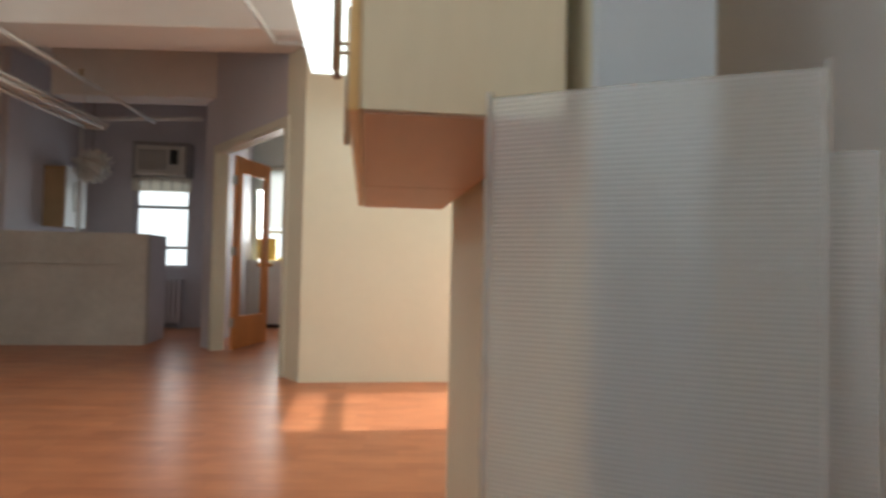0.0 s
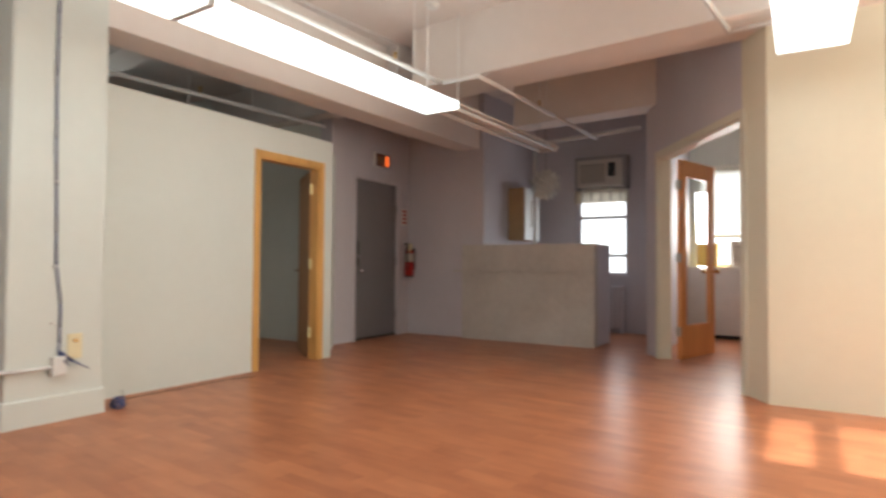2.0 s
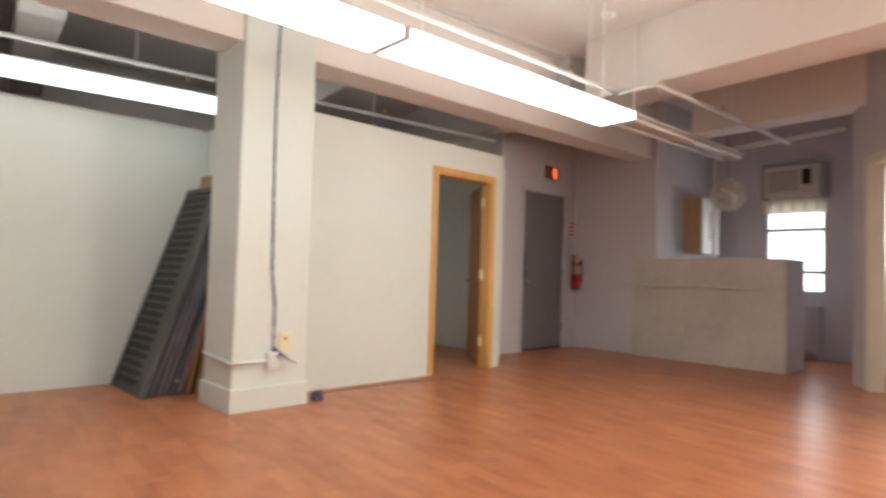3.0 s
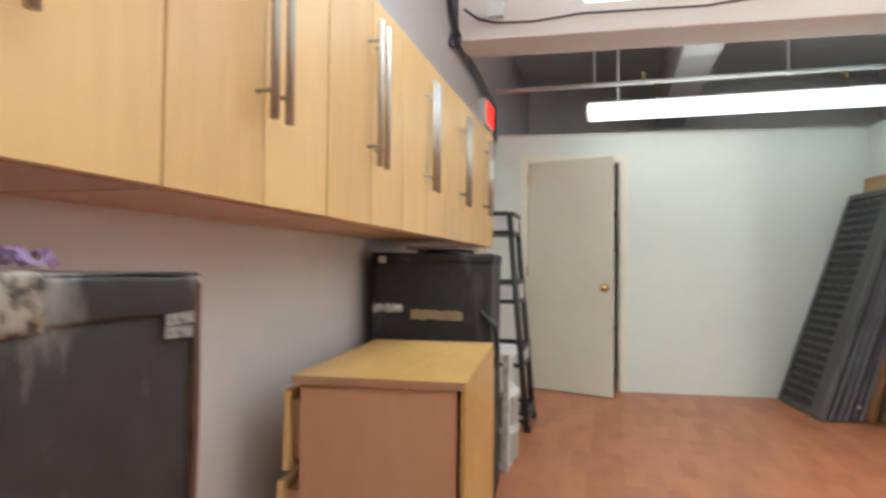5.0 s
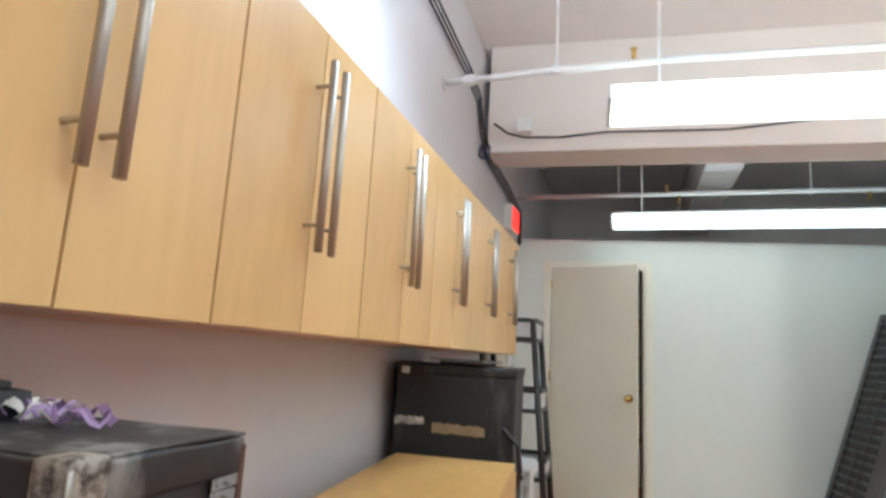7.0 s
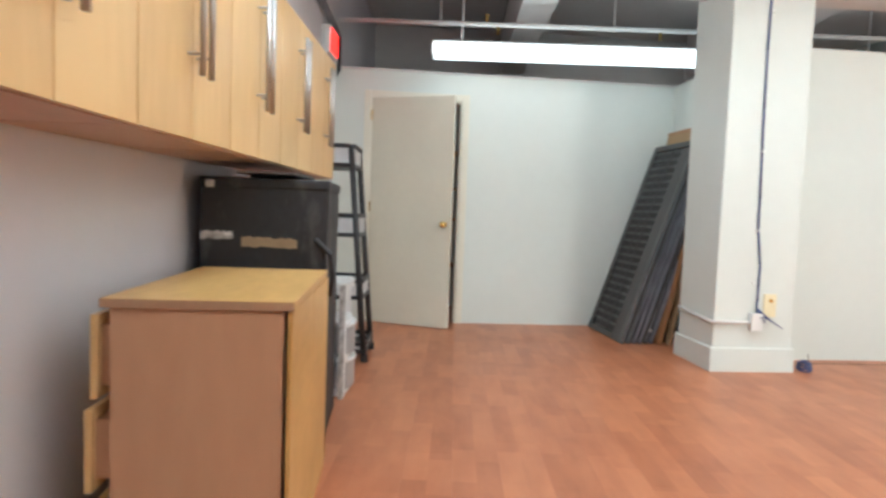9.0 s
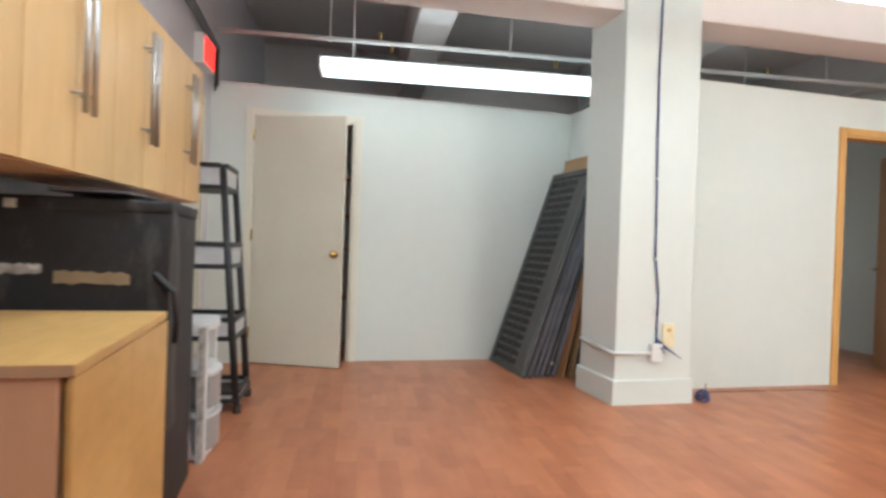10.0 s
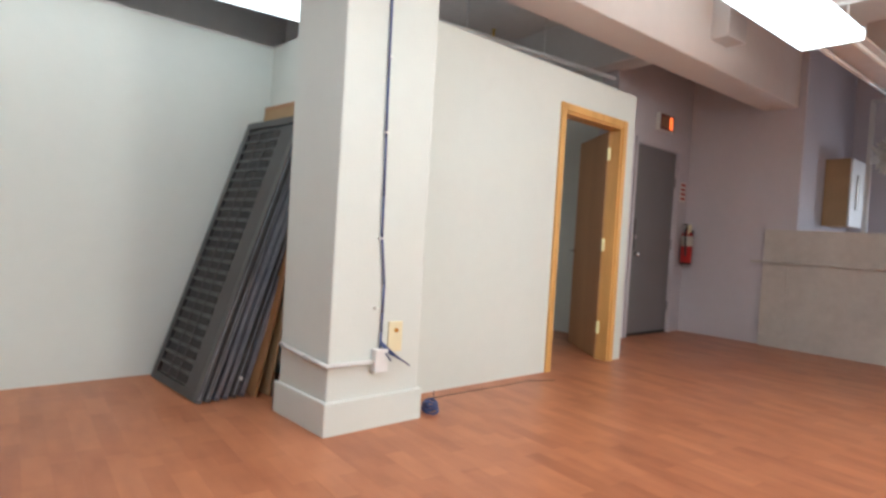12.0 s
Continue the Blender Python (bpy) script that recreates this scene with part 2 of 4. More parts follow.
def floor_material():
    """Reddish three-strip laminate: strips within each board, each with its own tone and grain."""
    m = bpy.data.materials.new("laminate")
    m.use_nodes = True
    n, l = m.node_tree.nodes, m.node_tree.links
    b = n["Principled BSDF"]
    geo = n.new("ShaderNodeNewGeometry")
    br = n.new("ShaderNodeTexBrick")
    br.offset, br.offset_frequency = 0.37, 2
    for key, value in (("Scale", 1.0), ("Mortar Size", 0.0005), ("Mortar Smooth", 0.3), ("Bias", 0.0), ("Brick Width", 0.31), ("Row Height", 0.0965)):
        br.inputs[key].default_value = value
    br.inputs["Color1"].default_value, br.inputs["Color2"].default_value, br.inputs["Mortar"].default_value = (0, 0, 0, 1), (1, 1, 1, 1), (0.5, 0.5, 0.5, 1)
    turn = n.new("ShaderNodeMapping")
    turn.inputs["Rotation"].default_value = (0, 0, math.atan(0.11))
    l.new(geo.outputs["Position"], turn.inputs[0]), l.new(turn.outputs[0], br.inputs[0])
    mp, ns = n.new("ShaderNodeMapping"), n.new("ShaderNodeTexNoise")
    mp.inputs["Scale"].default_value = (1.7, 4.5, 1)
    ns.inputs["Scale"].default_value, ns.inputs["Detail"].default_value = 2.2, 6
    l.new(turn.outputs[0], mp.inputs[0]), l.new(mp.outputs[0], ns.inputs[0])
    oi = n.new("ShaderNodeObjectInfo")
    a1, a2 = n.new("ShaderNodeMath"), n.new("ShaderNodeMath")
    a1.operation = a2.operation = "MULTIPLY_ADD"
    a1.inputs[1].default_value, a2.inputs[1].default_value = 0.30, 0.15
    soft = n.new("ShaderNodeMapRange")
    soft.inputs["To Min"].default_value, soft.inputs["To Max"].default_value = 0.14, 0.86
    l.new(br.outputs[0], a1.inputs[0]), l.new(ns.outputs[0], soft.inputs[0]), l.new(soft.outputs[0], a1.inputs[2])
    l.new(oi.outputs["Random"], a2.inputs[0]), l.new(a1.outputs[0], a2.inputs[2])
    rp = n.new("ShaderNodeValToRGB")
    rp.color_ramp.elements[0].position, rp.color_ramp.elements[1].position = 0.25, 0.98
    rp.color_ramp.elements[0].color, rp.color_ramp.elements[1].color = (0.29, 0.094, 0.045, 1), (0.53, 0.210, 0.102, 1)
    l.new(a2.outputs[0], rp.inputs[0]), l.new(rp.outputs[0], b.inputs["Base Color"])
    sm = n.new("ShaderNodeTexNoise")
    sm.inputs["Scale"].default_value = 1.6
    rr = n.new("ShaderNodeMapRange")
    rr.inputs["To Min"].default_value, rr.inputs["To Max"].default_value = 0.25, 0.38
    b.inputs["Specular IOR Level"].default_value = 0.2
    l.new(geo.outputs["Position"], sm.inputs[0]), l.new(sm.outputs[0], rr.inputs[0]), l.new(rr.outputs[0], b.inputs["Roughness"])
    return m


laminate = floor_material()

# ---- helpers of this scene ----
def bm_box(bm, x0, y0, z0, x1, y1, z1, m=None, bevel=0.0):
    """Adds a box between two corners, with softened edges where bevel is given."""
    r = bmesh.ops.create_cube(bm, size=1.0)
    t = Matrix.Translation(((x0 + x1) / 2, (y0 + y1) / 2, (z0 + z1) / 2)) @ Matrix.Diagonal((abs(x1 - x0), abs(y1 - y0), abs(z1 - z0), 1))
    bmesh.ops.transform(bm, matrix=t, verts=r["verts"])
    vs = r["verts"]
    if bevel:
        es = list({e for v in vs for e in v.link_edges})
        g = bmesh.ops.bevel(bm, geom=es, offset=bevel, segments=2, affect="EDGES", profile=0.7)
        vs = list({v for f in g["faces"] for v in f.verts} | {v for v in vs if v.is_valid})
    if m is not None:
        bmesh.ops.transform(bm, matrix=m, verts=[v for v in vs if v.is_valid])
    return bm


def box(*a, bevel=0.0, m=None):
    return bm_box(bmesh.new(), *a, m=m, bevel=bevel)


def bm_rod(bm, p, q, r, seg=12, r2=None, cap=True):
    """Adds a round rod from p to q."""
    p, q = Vector(p), Vector(q)
    d = q - p
    t = Matrix.Translation((p + q) / 2) @ d.to_track_quat("Z", "Y").to_matrix().to_4x4()
    bmesh.ops.create_cone(bm, cap_ends=cap, segments=seg, radius1=r, radius2=r if r2 is None else r2, depth=d.length, matrix=t)
    return bm


def rod(p, q, r, seg=12, r2=None):
    return bm_rod(bmesh.new(), p, q, r, seg, r2)


def bm_tube(bm, pts, r, seg=8):
    """Adds a bent tube along points, as rods with ball joints."""
    for a, b in zip(pts, pts[1:]):
        bm_rod(bm, a, b, r, seg)
    for p in pts[1:-1]:
        bmesh.ops.create_uvsphere(bm, u_segments=seg, v_segments=6, radius=r * 1.02, matrix=Matrix.Translation(p))
    return bm


def tube(pts, r, seg=8):
    return bm_tube(bmesh.new(), pts, r, seg)


def link(name, bm, material, smooth=False):
    me = bpy.data.meshes.new(name)
    bm.to_mesh(me)
    bm.free()
    me.materials.append(material)
    if smooth:
        for p in me.polygons:
            p.use_smooth = True
    return new(name, me)


def part(name, bm, material, parent, label="", smooth=False):
    ob = link(name, bm, material, smooth)
    ob.parent = parent
    if label:
        ob["label"] = label
    return ob


def thing(name, m, label, category, group="", kind=""):
    ob = new(name)
    ob.matrix_world = m
    ob.empty_display_size = 0.1
    return tagged(ob, label, category, group, kind)


def structure(name, bm, material, label="", category=""):
    return tagged(link(name, bm, material), label, category, "", "structure")


def wall(name, p, q, z0, z1, thick, material, label, holes=()):
    """A wall from p to q (plan), its seen face on that line, thick towards its left; holes: (from, to, bottom, top) along it."""
    p, q = Vector((*p, 0)), Vector((*q, 0))
    d = q - p
    m = Matrix.Translation(p) @ Matrix.Rotation(math.atan2(d.y, d.x), 4, "Z")
    bm, s, length = bmesh.new(), 0.0, d.length
    for a, b, lo, hi in sorted(holes):
        if a > s:
            bm_box(bm, s, 0, z0, a, thick, z1)
        if lo > z0:
            bm_box(bm, a, 0, z0, b, thick, lo)
        if hi < z1:
            bm_box(bm, a, 0, hi, b, thick, z1)
        s = b
    if s < length:
        bm_box(bm, s, 0, z0, length, thick, z1)
    ob = structure(name, bm, material, label, "wall")
    ob.matrix_world = m
    return ob


TILT = math.atan(0.11)
GRID = pose(0, 0, 0, 0, 0, -math.degrees(TILT))


def on_south(x):
    """The y of the south wall's face at x."""
    return -1.43 - 0.11 * (x + 1)


CEIL = 3.46
# ---- structure ----
structure("subfloor", box(-8.6, -2.4, -0.3, 3.4, 10.2, -0.004), bay_paint, "concrete slab under the boards", "floor")
ceiling = structure("ceiling", box(-8.6, -2.4, CEIL, 3.4, 10.2, CEIL + 0.2), ceil_paint, "pinkish white painted plaster ceiling", "ceiling")


def grid_beam(name, x0, y0, x1, y1, z0, z1, material, label):
    """A downstand beam in the building's own grid."""
    ob = structure(name, box(x0, y0, z0, x1, y1, z1, bevel=0.012), material, label, "beam")
    ob.matrix_world = GRID
    return ob


# South wall follows the building's grid; the light partitions do not.
xa, xb = 3.3, -8.4
wall("wall_south", (xb, on_south(xb)), (xa, on_south(xa)), 0, CEIL, -0.2, south_paint, "pale lilac-white painted plaster wall")
wall("wall_west", (-5.89, 2.27), (-5.89, -1.2), 0, 2.28, -0.12, white_wall, "white painted partition wall that stops short of the ceiling", holes=((2.0, 2.83, 0, 2.04),))
wall("wall_return", (-4.78, 2.27), (-6.01, 2.27), 0, 2.29, -0.12, white_wall, "short white partition return behind the column")
wall("wall_partition", (-4.66, 5.13), (-4.66, 2.27), 0, 2.35, -0.12, white_wall, "white painted partition wall that stops short of the ceiling", holes=((0.20, 1.02, 0, 2.04),))
wall("wall_partition_end", (-5.30, 5.9), (-4.70, 5.13), 0, 2.35, -0.1, white_wall, "white end wall of the small office")
wall("wall_entrance", (-5.31, 7.55), (-5.31, 5.85), 0, CEIL, -0.2, mauve_paint, "greyish mauve painted wall around the entrance door", holes=((0.28, 1.24, 0, 2.19),))
wall("wall_back_office", (-5.52, 5.9), (-8.4, 5.9), 0, CEIL, -0.2, white_wall, "grey wall closing the small office")
wall("wall_office_rear", (-7.2, 5.9), (-7.2, 2.27), 0, 2.35, -0.1, white_wall, "pale rear wall of the small office")
wall("wall_far_west", (-8.4, 6.0), (-8.4, -2.2), 0, CEIL, -0.2, bay_paint, "dark grey wall behind the partitions")
wall("wall_north", (-4.05, 7.55), (-5.51, 7.55), 0, CEIL, -0.2, mauve_paint, "greyish mauve painted wall beside the counter")
wall("wall_alcove_west", (-4.05, 9.4), (-4.05, 7.75), 0, CEIL, -0.2, mauve_paint, "greyish mauve side wall of the alcove")
wall("wall_alcove_north", (-1.7, 9.4), (-4.25, 9.4), 0, CEIL, -0.25, mauve_paint, "greyish mauve window wall of the alcove", holes=((0.84, 1.64, 0.88, 2.21),))
DIAG = Vector((-1.35, 2.16)).normalized()
# Same wall as the mauve part; cream here paints in the sun patch's warm bounce.
wall("wall_diagonal_end", (-0.47, 5.23), tuple(Vector((-0.47, 5.23)) + 0.36 * DIAG), 0, CEIL, -0.12, cream_paint, "end of the angled wall, warm bounced light put into its cream colour")
wall("wall_diagonal", tuple(Vector((-0.47, 5.23)) + 0.36 * DIAG), (-1.82, 7.39), 0, CEIL, -0.12, mauve_paint, "greyish mauve angled wall with a door opening", holes=((0.0, 1.79, 0, 2.22),))
wall("wall_alcove_east", (-1.82, 7.39), (-1.82, 9.4), 0, CEIL, -0.12, mauve_paint, "greyish mauve wall between alcove and office")
wall("wall_cream", (3.3, 5.23), (-0.47, 5.23), 0, CEIL, -0.12, cream_paint, "cream painted wall beside the angled doorway")
wall("wall_office_north", (2.0, 9.75), (-1.97, 9.75), 0, CEIL, -0.25, white_wall, "white window wall of the far office", holes=((2.2, 3.6, 1.02, 2.45),))
wall("wall_office_east", (2.0, 5.32), (2.0, 9.75), 0, CEIL, -0.15, white_wall, "white side wall of the far office")
wall("wall_kitchen_south", (1.0, -1.9), (1.0, 2.6), 0, CEIL, -0.16, south_paint, "greyish lilac wall behind the plastic panel")
wall("wall_kitchen", (0.41, 1.055), (0.41, 2.60), 0, CEIL, -0.2, cream_paint, "cream painted wall stub behind the hanging cabinets")
wall("wall_kitchen_end", (0.61, 1.03), (0.41, 1.03), 0, CEIL, -0.024, cool_lit_paint, "end of the wall stub, cool light put into its blue-grey colour")
wall("wall_east", (3.2, -2.0), (3.2, 5.23), 0, CEIL, -0.25, white_wall, "white outer wall with a large window", holes=((5.71, 6.84, 0.9, 2.62),))

grid_beam("beam_girder", -0.36, -1.0, 0, 7.55, 2.64, CEIL, ceil_paint, "long whitish painted girder carried by the column").matrix_world = pose(-4.41, 0, 0, 0, 0, -2.2)
grid_beam("beam_cross", -4.28, 4.85, 1.4, 5.4, 2.84, CEIL, ceil_paint, "wide pinkish white painted cross beam")
grid_beam("beam_north", -4.28, 6.9, 0.4, 7.25, 2.84, CEIL, ceil_paint, "pinkish white painted beam over the counter")
for y0 in (0.1, 2.5, 5.0):
    grid_beam("beam_bay", -8.3, y0, -4.62, y0 + 0.3, 2.86, CEIL, bay_paint, "grey painted beam above the partitions")
bay = structure("ceiling_bay", box(-8.3, -2.2, CEIL - 0.03, -4.62, 7.4, CEIL - 0.004), bay_paint, "dark grey unlit ceiling bay above the partitions", "ceiling")
bay.matrix_world = GRID

# ---- column ----
column = thing("column", pose(-4.298, 1.880, 0), "white painted square column with a plastered base, carrying the girder", "column")
part("shaft", box(-0.490, 0, 0, 0, 0.575, CEIL, bevel=0.012), white_wall, column)
part("plinth", box(-0.510, -0.02, 0, 0.02, 0.595, 0.17, bevel=0.008), white_wall, column)
conduit = thing("wall_conduit", pose(-4.298, 1.880, 0.35), "thin white painted pipe around the column foot", "pipe")
part("pipe", tube([(-0.46, -0.018, 0.03), (-0.2, -0.018, 0.012), (0.018, -0.018, 0), (0.018, 0.27, 0.0)], 0.012, 10), white_metal, conduit, smooth=True)
part("box", box(0.001, 0.25, -0.055, 0.045, 0.33, 0.065, bevel=0.006), white_plastic, conduit)
outlet = thing("outlet_plate", pose(-4.298, 2.275, 0.47), "yellowed cable outlet plate on the column", "outlet")
part("plate", box(0.001, -0.045, -0.08, 0.012, 0.045, 0.08, bevel=0.004), beige_plate, outlet)
part("socket", rod((0.012, 0, 0.035), (0.022, 0, 0.035), 0.012), brass, outlet)
cable = thing("column_cable", pose(-4.298, 2.11, 0), "dark blue network cable running down the column", "cable")
pts = [(0.012, 0.03 + 0.012 * math.sin(z * 2.1) + (0.03 if z < 0.8 else 0), z) for z in (3.0, 2.6, 2.2, 1.8, 1.5, 1.2, 1.0, 0.75, 0.6, 0.5, 0.4)]
part("cable", tube(pts, 0.0065, 8), cable_blue, cable, smooth=True)
for k in range(5):
    part("loose_end", tube([(0.02, 0.06, 0.46), (0.04, 0.08 + 0.018 * k, 0.40 - 0.006 * k), (0.07, 0.10 + 0.032 * k, 0.375 - 0.018 * abs(k - 1))], 0.0035, 6), cable_blue, cable, smooth=True)
for z in (2.45, 1.9, 1.52, 0.98, 0.62):
    part("clip", box(0.001, 0.020, z, 0.019, 0.046, z + 0.009), white_plastic, cable)
coil = thing("cable_coil", pose(-4.34, 2.60, 0), "small coil of blue cable lying on the floor", "cable")
bm = bmesh.new()
for k in range(4):
    ring = [(0.055 * math.cos(a) * (1 - 0.1 * k), 0.04 * math.sin(a), 0.012 + 0.016 * k + 0.008 * math.sin(2 * a + k)) for a in [i * math.pi / 7 for i in range(15)]]
    bm_tube(bm, ring, 0.007, 6)
part("coil", bm, cable_blue, coil, smooth=True)
lead = thing("floor_cable", pose(-4.56, 2.6, 0), "thin dark cable lying along the partition", "cable")
part("cable", tube([(0.22, 0.02, 0.12), (0.14, 0.10, 0.03), (0.02, 0.16, 0.006), (0.02, 0.5, 0.006), (0.03, 0.8, 0.006), (0.03, 1.1, 0.006), (0.12, 1.3, 0.006)], 0.0025, 6), cable_dark, lead, smooth=True)

# ---- lamps ----
def lamp(x, y, length, width, z, lit, label, glow=None, yaw=0.0):
    """A hanging fluorescent fitting with a wrap-round diffuser; x, y: the middle of its south end."""
    t = thing("ceiling_lamp", pose(x, y, z, 0, 0, yaw), label, "lamp", "hanging fluorescent lamps")
    w = width / 2
    if lit:
        part("diffuser", box(-w, 0.02, 0, w, length - 0.02, 0.065, bevel=0.015), glow or tube_lit, t, "glowing white diffuser")
        part("housing", box(-w * 0.3, 0.01, 0.066, w * 0.3, length - 0.01, 0.11, bevel=0.008), white_metal, t)
        for y in (0, length - 0.018):
            part("end_cap", box(-w * 1.01, y, -0.003, w * 1.01, y + 0.018, 0.08, bevel=0.004), white_metal, t)
    else:
        part("housing", box(-0.07, 0, 0.05, 0.07, length, 0.11, bevel=0.008), white_metal, t)
        for sx in (-0.1, 0.1):
            part("tube", rod((sx, 0.05, 0.02), (sx, length - 0.05, 0.02), 0.017), tube_off, t, "unlit fluorescent tube", smooth=True)
        for y in (0.02, length - 0.05):
            part("holder", box(-0.13, y, 0.0, 0.13, y + 0.03, 0.06, bevel=0.004), white_metal, t)
        part("reflector", box(-0.15, 0.0, 0.048, 0.15, length, 0.056), white_metal, t)
    for y in (0.25, length - 0.25):
        part("rod", rod((0, y, 0.11), (0, y, CEIL - z), 0.007, 8), white_metal, t)
    return t


LIT = "long hanging fluorescent lamp with a glowing white diffuser"
lamp(-3.30, -0.24, 2.54, 0.37, 2.43, True, LIT, None, -2.2)
lamp(-3.19, 2.31, 2.56, 0.37, 2.43, True, LIT, None, -2.2)
lamp(-3.10, 4.90, 2.4, 0.32, 2.45, False, "long hanging fluorescent lamp, unlit with bare tubes", None, -2.2)
lamp(-5.46, -0.06, 2.46, 0.32, 2.335, True, LIT, tube_lit_old, -6.3)
lamp(-2.25, -1.22, 1.0, 0.34, 2.70, True, LIT, tube_lit_cold, -6.3)
# Unseen lamp added behind the partition to brighten the small office and bay.
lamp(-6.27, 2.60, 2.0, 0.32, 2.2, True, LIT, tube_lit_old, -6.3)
lamp(-0.17, 2.19, 2.59, 0.40, 2.45, True, LIT, None, 0.3)
lamp(-0.17, -0.41, 2.57, 0.40, 2.45, True, LIT, tube_lit_new, 0.3)

# ---- pipes ----
def pipe(name, pts, r, label, hangers=(), heads=(), m=GRID):
    t = thing(name, m, label, "pipe", "sprinkler pipes")
    part("pipe", tube(pts, r, 10), white_metal, t, smooth=True)
    for x, y, z in hangers:
        part("hanger", rod((x, y, z), (x, y, CEIL - 0.03), 0.006, 8), white_metal, t)
        part("ring", rod((x - 0.012, y, z), (x + 0.012, y, z), r * 1.3, 12), white_metal, t)
    for x, y, z, up in heads:
        h = part("sprinkler_head", rod((x, y, z), (x, y, z + 0.045 * up), 0.012, 10), brass, t, "small dark brass sprinkler head")
        part("deflector", rod((x, y, z + 0.055 * up), (x, y, z + 0.06 * up), 0.02, 10), brass, h)
    return t


P = "white painted sprinkler pipe hung under the ceiling"
pipe("sprinkler_pipe", [(-3.56, -1.18, 2.75), (-3.38, 0.05, 2.75), (-3.28, 2.48, 2.75), (-3.18, 5.0, 2.75), (-2.80, 5.01, 2.76), (-2.70, 6.7, 2.75), (-2.64, 8.1, 2.74)], 0.02, P, [(-3.44, -0.5, 2.75), (-3.34, 1.2, 2.75), (-3.2, 4.55, 2.75), (-2.72, 6.5, 2.75)], [(-3.40, -0.1, 2.77, 1), (-3.22, 4.3, 2.77, 1), (-2.72, 6.3, 2.77, 1)], m=Matrix())
flange = thing("pipe_flange", pose(-3.56, on_south(-3.56), 2.75, 0, 0, -8), "white painted pipe flange and coupling at the wall", "pipe fitting")
part("plate", rod((0, 0.001, 0), (0, 0.012, 0), 0.045, 20), white_metal, flange, smooth=False)
part("coupling", rod((0.0, 0.12, 0), (0.012, 0.20, 0), 0.029, 16), white_metal, flange)
part("collar", rod((0.004, 0.145, 0), (0.008, 0.175, 0), 0.036, 8), white_metal, flange)
pipe("sprinkler_pipe", [(-5.62, -1.5, 2.66), (-5.65, 1.6, 2.66), (-5.70, 4.9, 2.66)], 0.02, P, [(-5.63, -0.6, 2.66), (-5.65, 0.9, 2.66), (-5.69, 3.9, 2.66)], [(-5.63, -0.2, 2.68, 1), (-5.66, 1.75, 2.68, 1), (-5.68, 3.3, 2.68, 1), (-5.63, -0.1, 2.64, -1), (-5.65, 1.3, 2.64, -1)])
pipe("sprinkler_pipe", [(-1.26, 3.4, 2.78), (-1.26, 4.98, 2.78), (-0.6, 4.98, 2.78)], 0.02, P, [(-1.26, 3.9, 2.78)], [])
pipe("alcove_pipe", [(-3.62, 8.35, 0.0), (-3.62, 8.35, 2.80), (-2.05, 8.05, 2.81)], 0.028, "greyish painted riser and branch pipe in the alcove", m=Matrix())
for x, y in ((-3.2, 4.85), (-3.0, 6.55)):
    sd = thing("smoke_detector", pose(x, y, CEIL), "small round white smoke detector on the ceiling", "smoke detector", "smoke detectors")
    part("base", rod((0, 0, -0.012), (0, 0, 0), 0.07, 20), white_plastic, sd)
    part("dome", rod((0, 0, -0.045), (0, 0, -0.012), 0.045, 20, 0.06), white_plastic, sd)
wire = thing("ceiling_cable", pose(0, 0, 0), "bundle of dark cables along the top of the wall", "cable")
bm = bmesh.new()
for k in range(3):
    q = [(x, on_south(x) + 0.03, z + 0.02 * k) for x, z in ((-1.5, 3.05), (-2.6, 3.06), (-3.3, 3.02), (-3.9, 2.98), (-4.2, 2.92), (-4.3, 2.75), (-4.5, 2.62), (-4.8, 2.60), (-5.2, 2.58), (-5.85, 2.50), (-5.86, 2.2))]
    bm_tube(bm, [(a + 0.01 * k, b + 0.012 * k, c) for a, b, c in q], 0.007, 6)
part("cable", bm, cable_dark, wire, smooth=True)
ties = thing("cable_knot", pose(-4.42, -0.99, 2.63), "tangled knot of dark cables at the girder's corner", "cable")
for k in range(4):
    r, a0 = 0.028 + 0.006 * k, 0.8 * k
    ring = [(0.012 * math.sin(3 * a + k), -0.03 + r * math.cos(a + a0), 0.01 * k - 0.01 + 1.3 * r * math.sin(a + a0)) for a in [i * math.pi / 8 for i in range(15)]]
    part("loop", tube(ring, 0.0055, 6), cable_dark if k % 2 else cable_blue, ties, smooth=True)
jb = thing("junction_box", GRID @ pose(-4.25, -1.2, 2.80), "small white junction box with a dark cable on the girder", "junction box")
part("box", box(-0.03, -0.05, -0.05, 0.03, 0.05, 0.05, bevel=0.005), white_plastic, jb)
part("cable", tube([(0.0, -0.22, 0.03), (0.0, -0.12, -0.05), (0.0, 0.0, -0.085), (0.0, 0.25, -0.10), (0.0, 0.55, -0.08), (0.0, 1.3, -0.11), (0.0, 1.9, -0.07)], 0.008, 6), cable_dark, jb, smooth=True)

# ---- doors ----
def trim(name, m, w, h, material, label, t=0.06, d=0.018, depth=0.12):
    """A door's casing and lining: local x across the opening, y into the wall."""
    o = thing(name, m, label, "door frame", "", "structure")
    part("casing", box(-t, -d, 0, 0, 0, h + t, bevel=0.003), material, o)
    part("casing", box(w, -d, 0, w + t, 0, h + t, bevel=0.003), material, o)
    part("casing_head", box(0.002, -d + 0.001, h, w - 0.002, 0, h + t - 0.001, bevel=0.003), material, o)
    part("jamb", box(-0.002, -0.003, 0, 0.018, depth + 0.003, h), material, o)
    part("jamb", box(w - 0.018, -0.003, 0, w + 0.002, depth + 0.003, h), material, o)
    part("jamb_head", box(0.019, -0.003, h - 0.018, w - 0.019, depth + 0.003, h + 0.002), material, o)
    return o


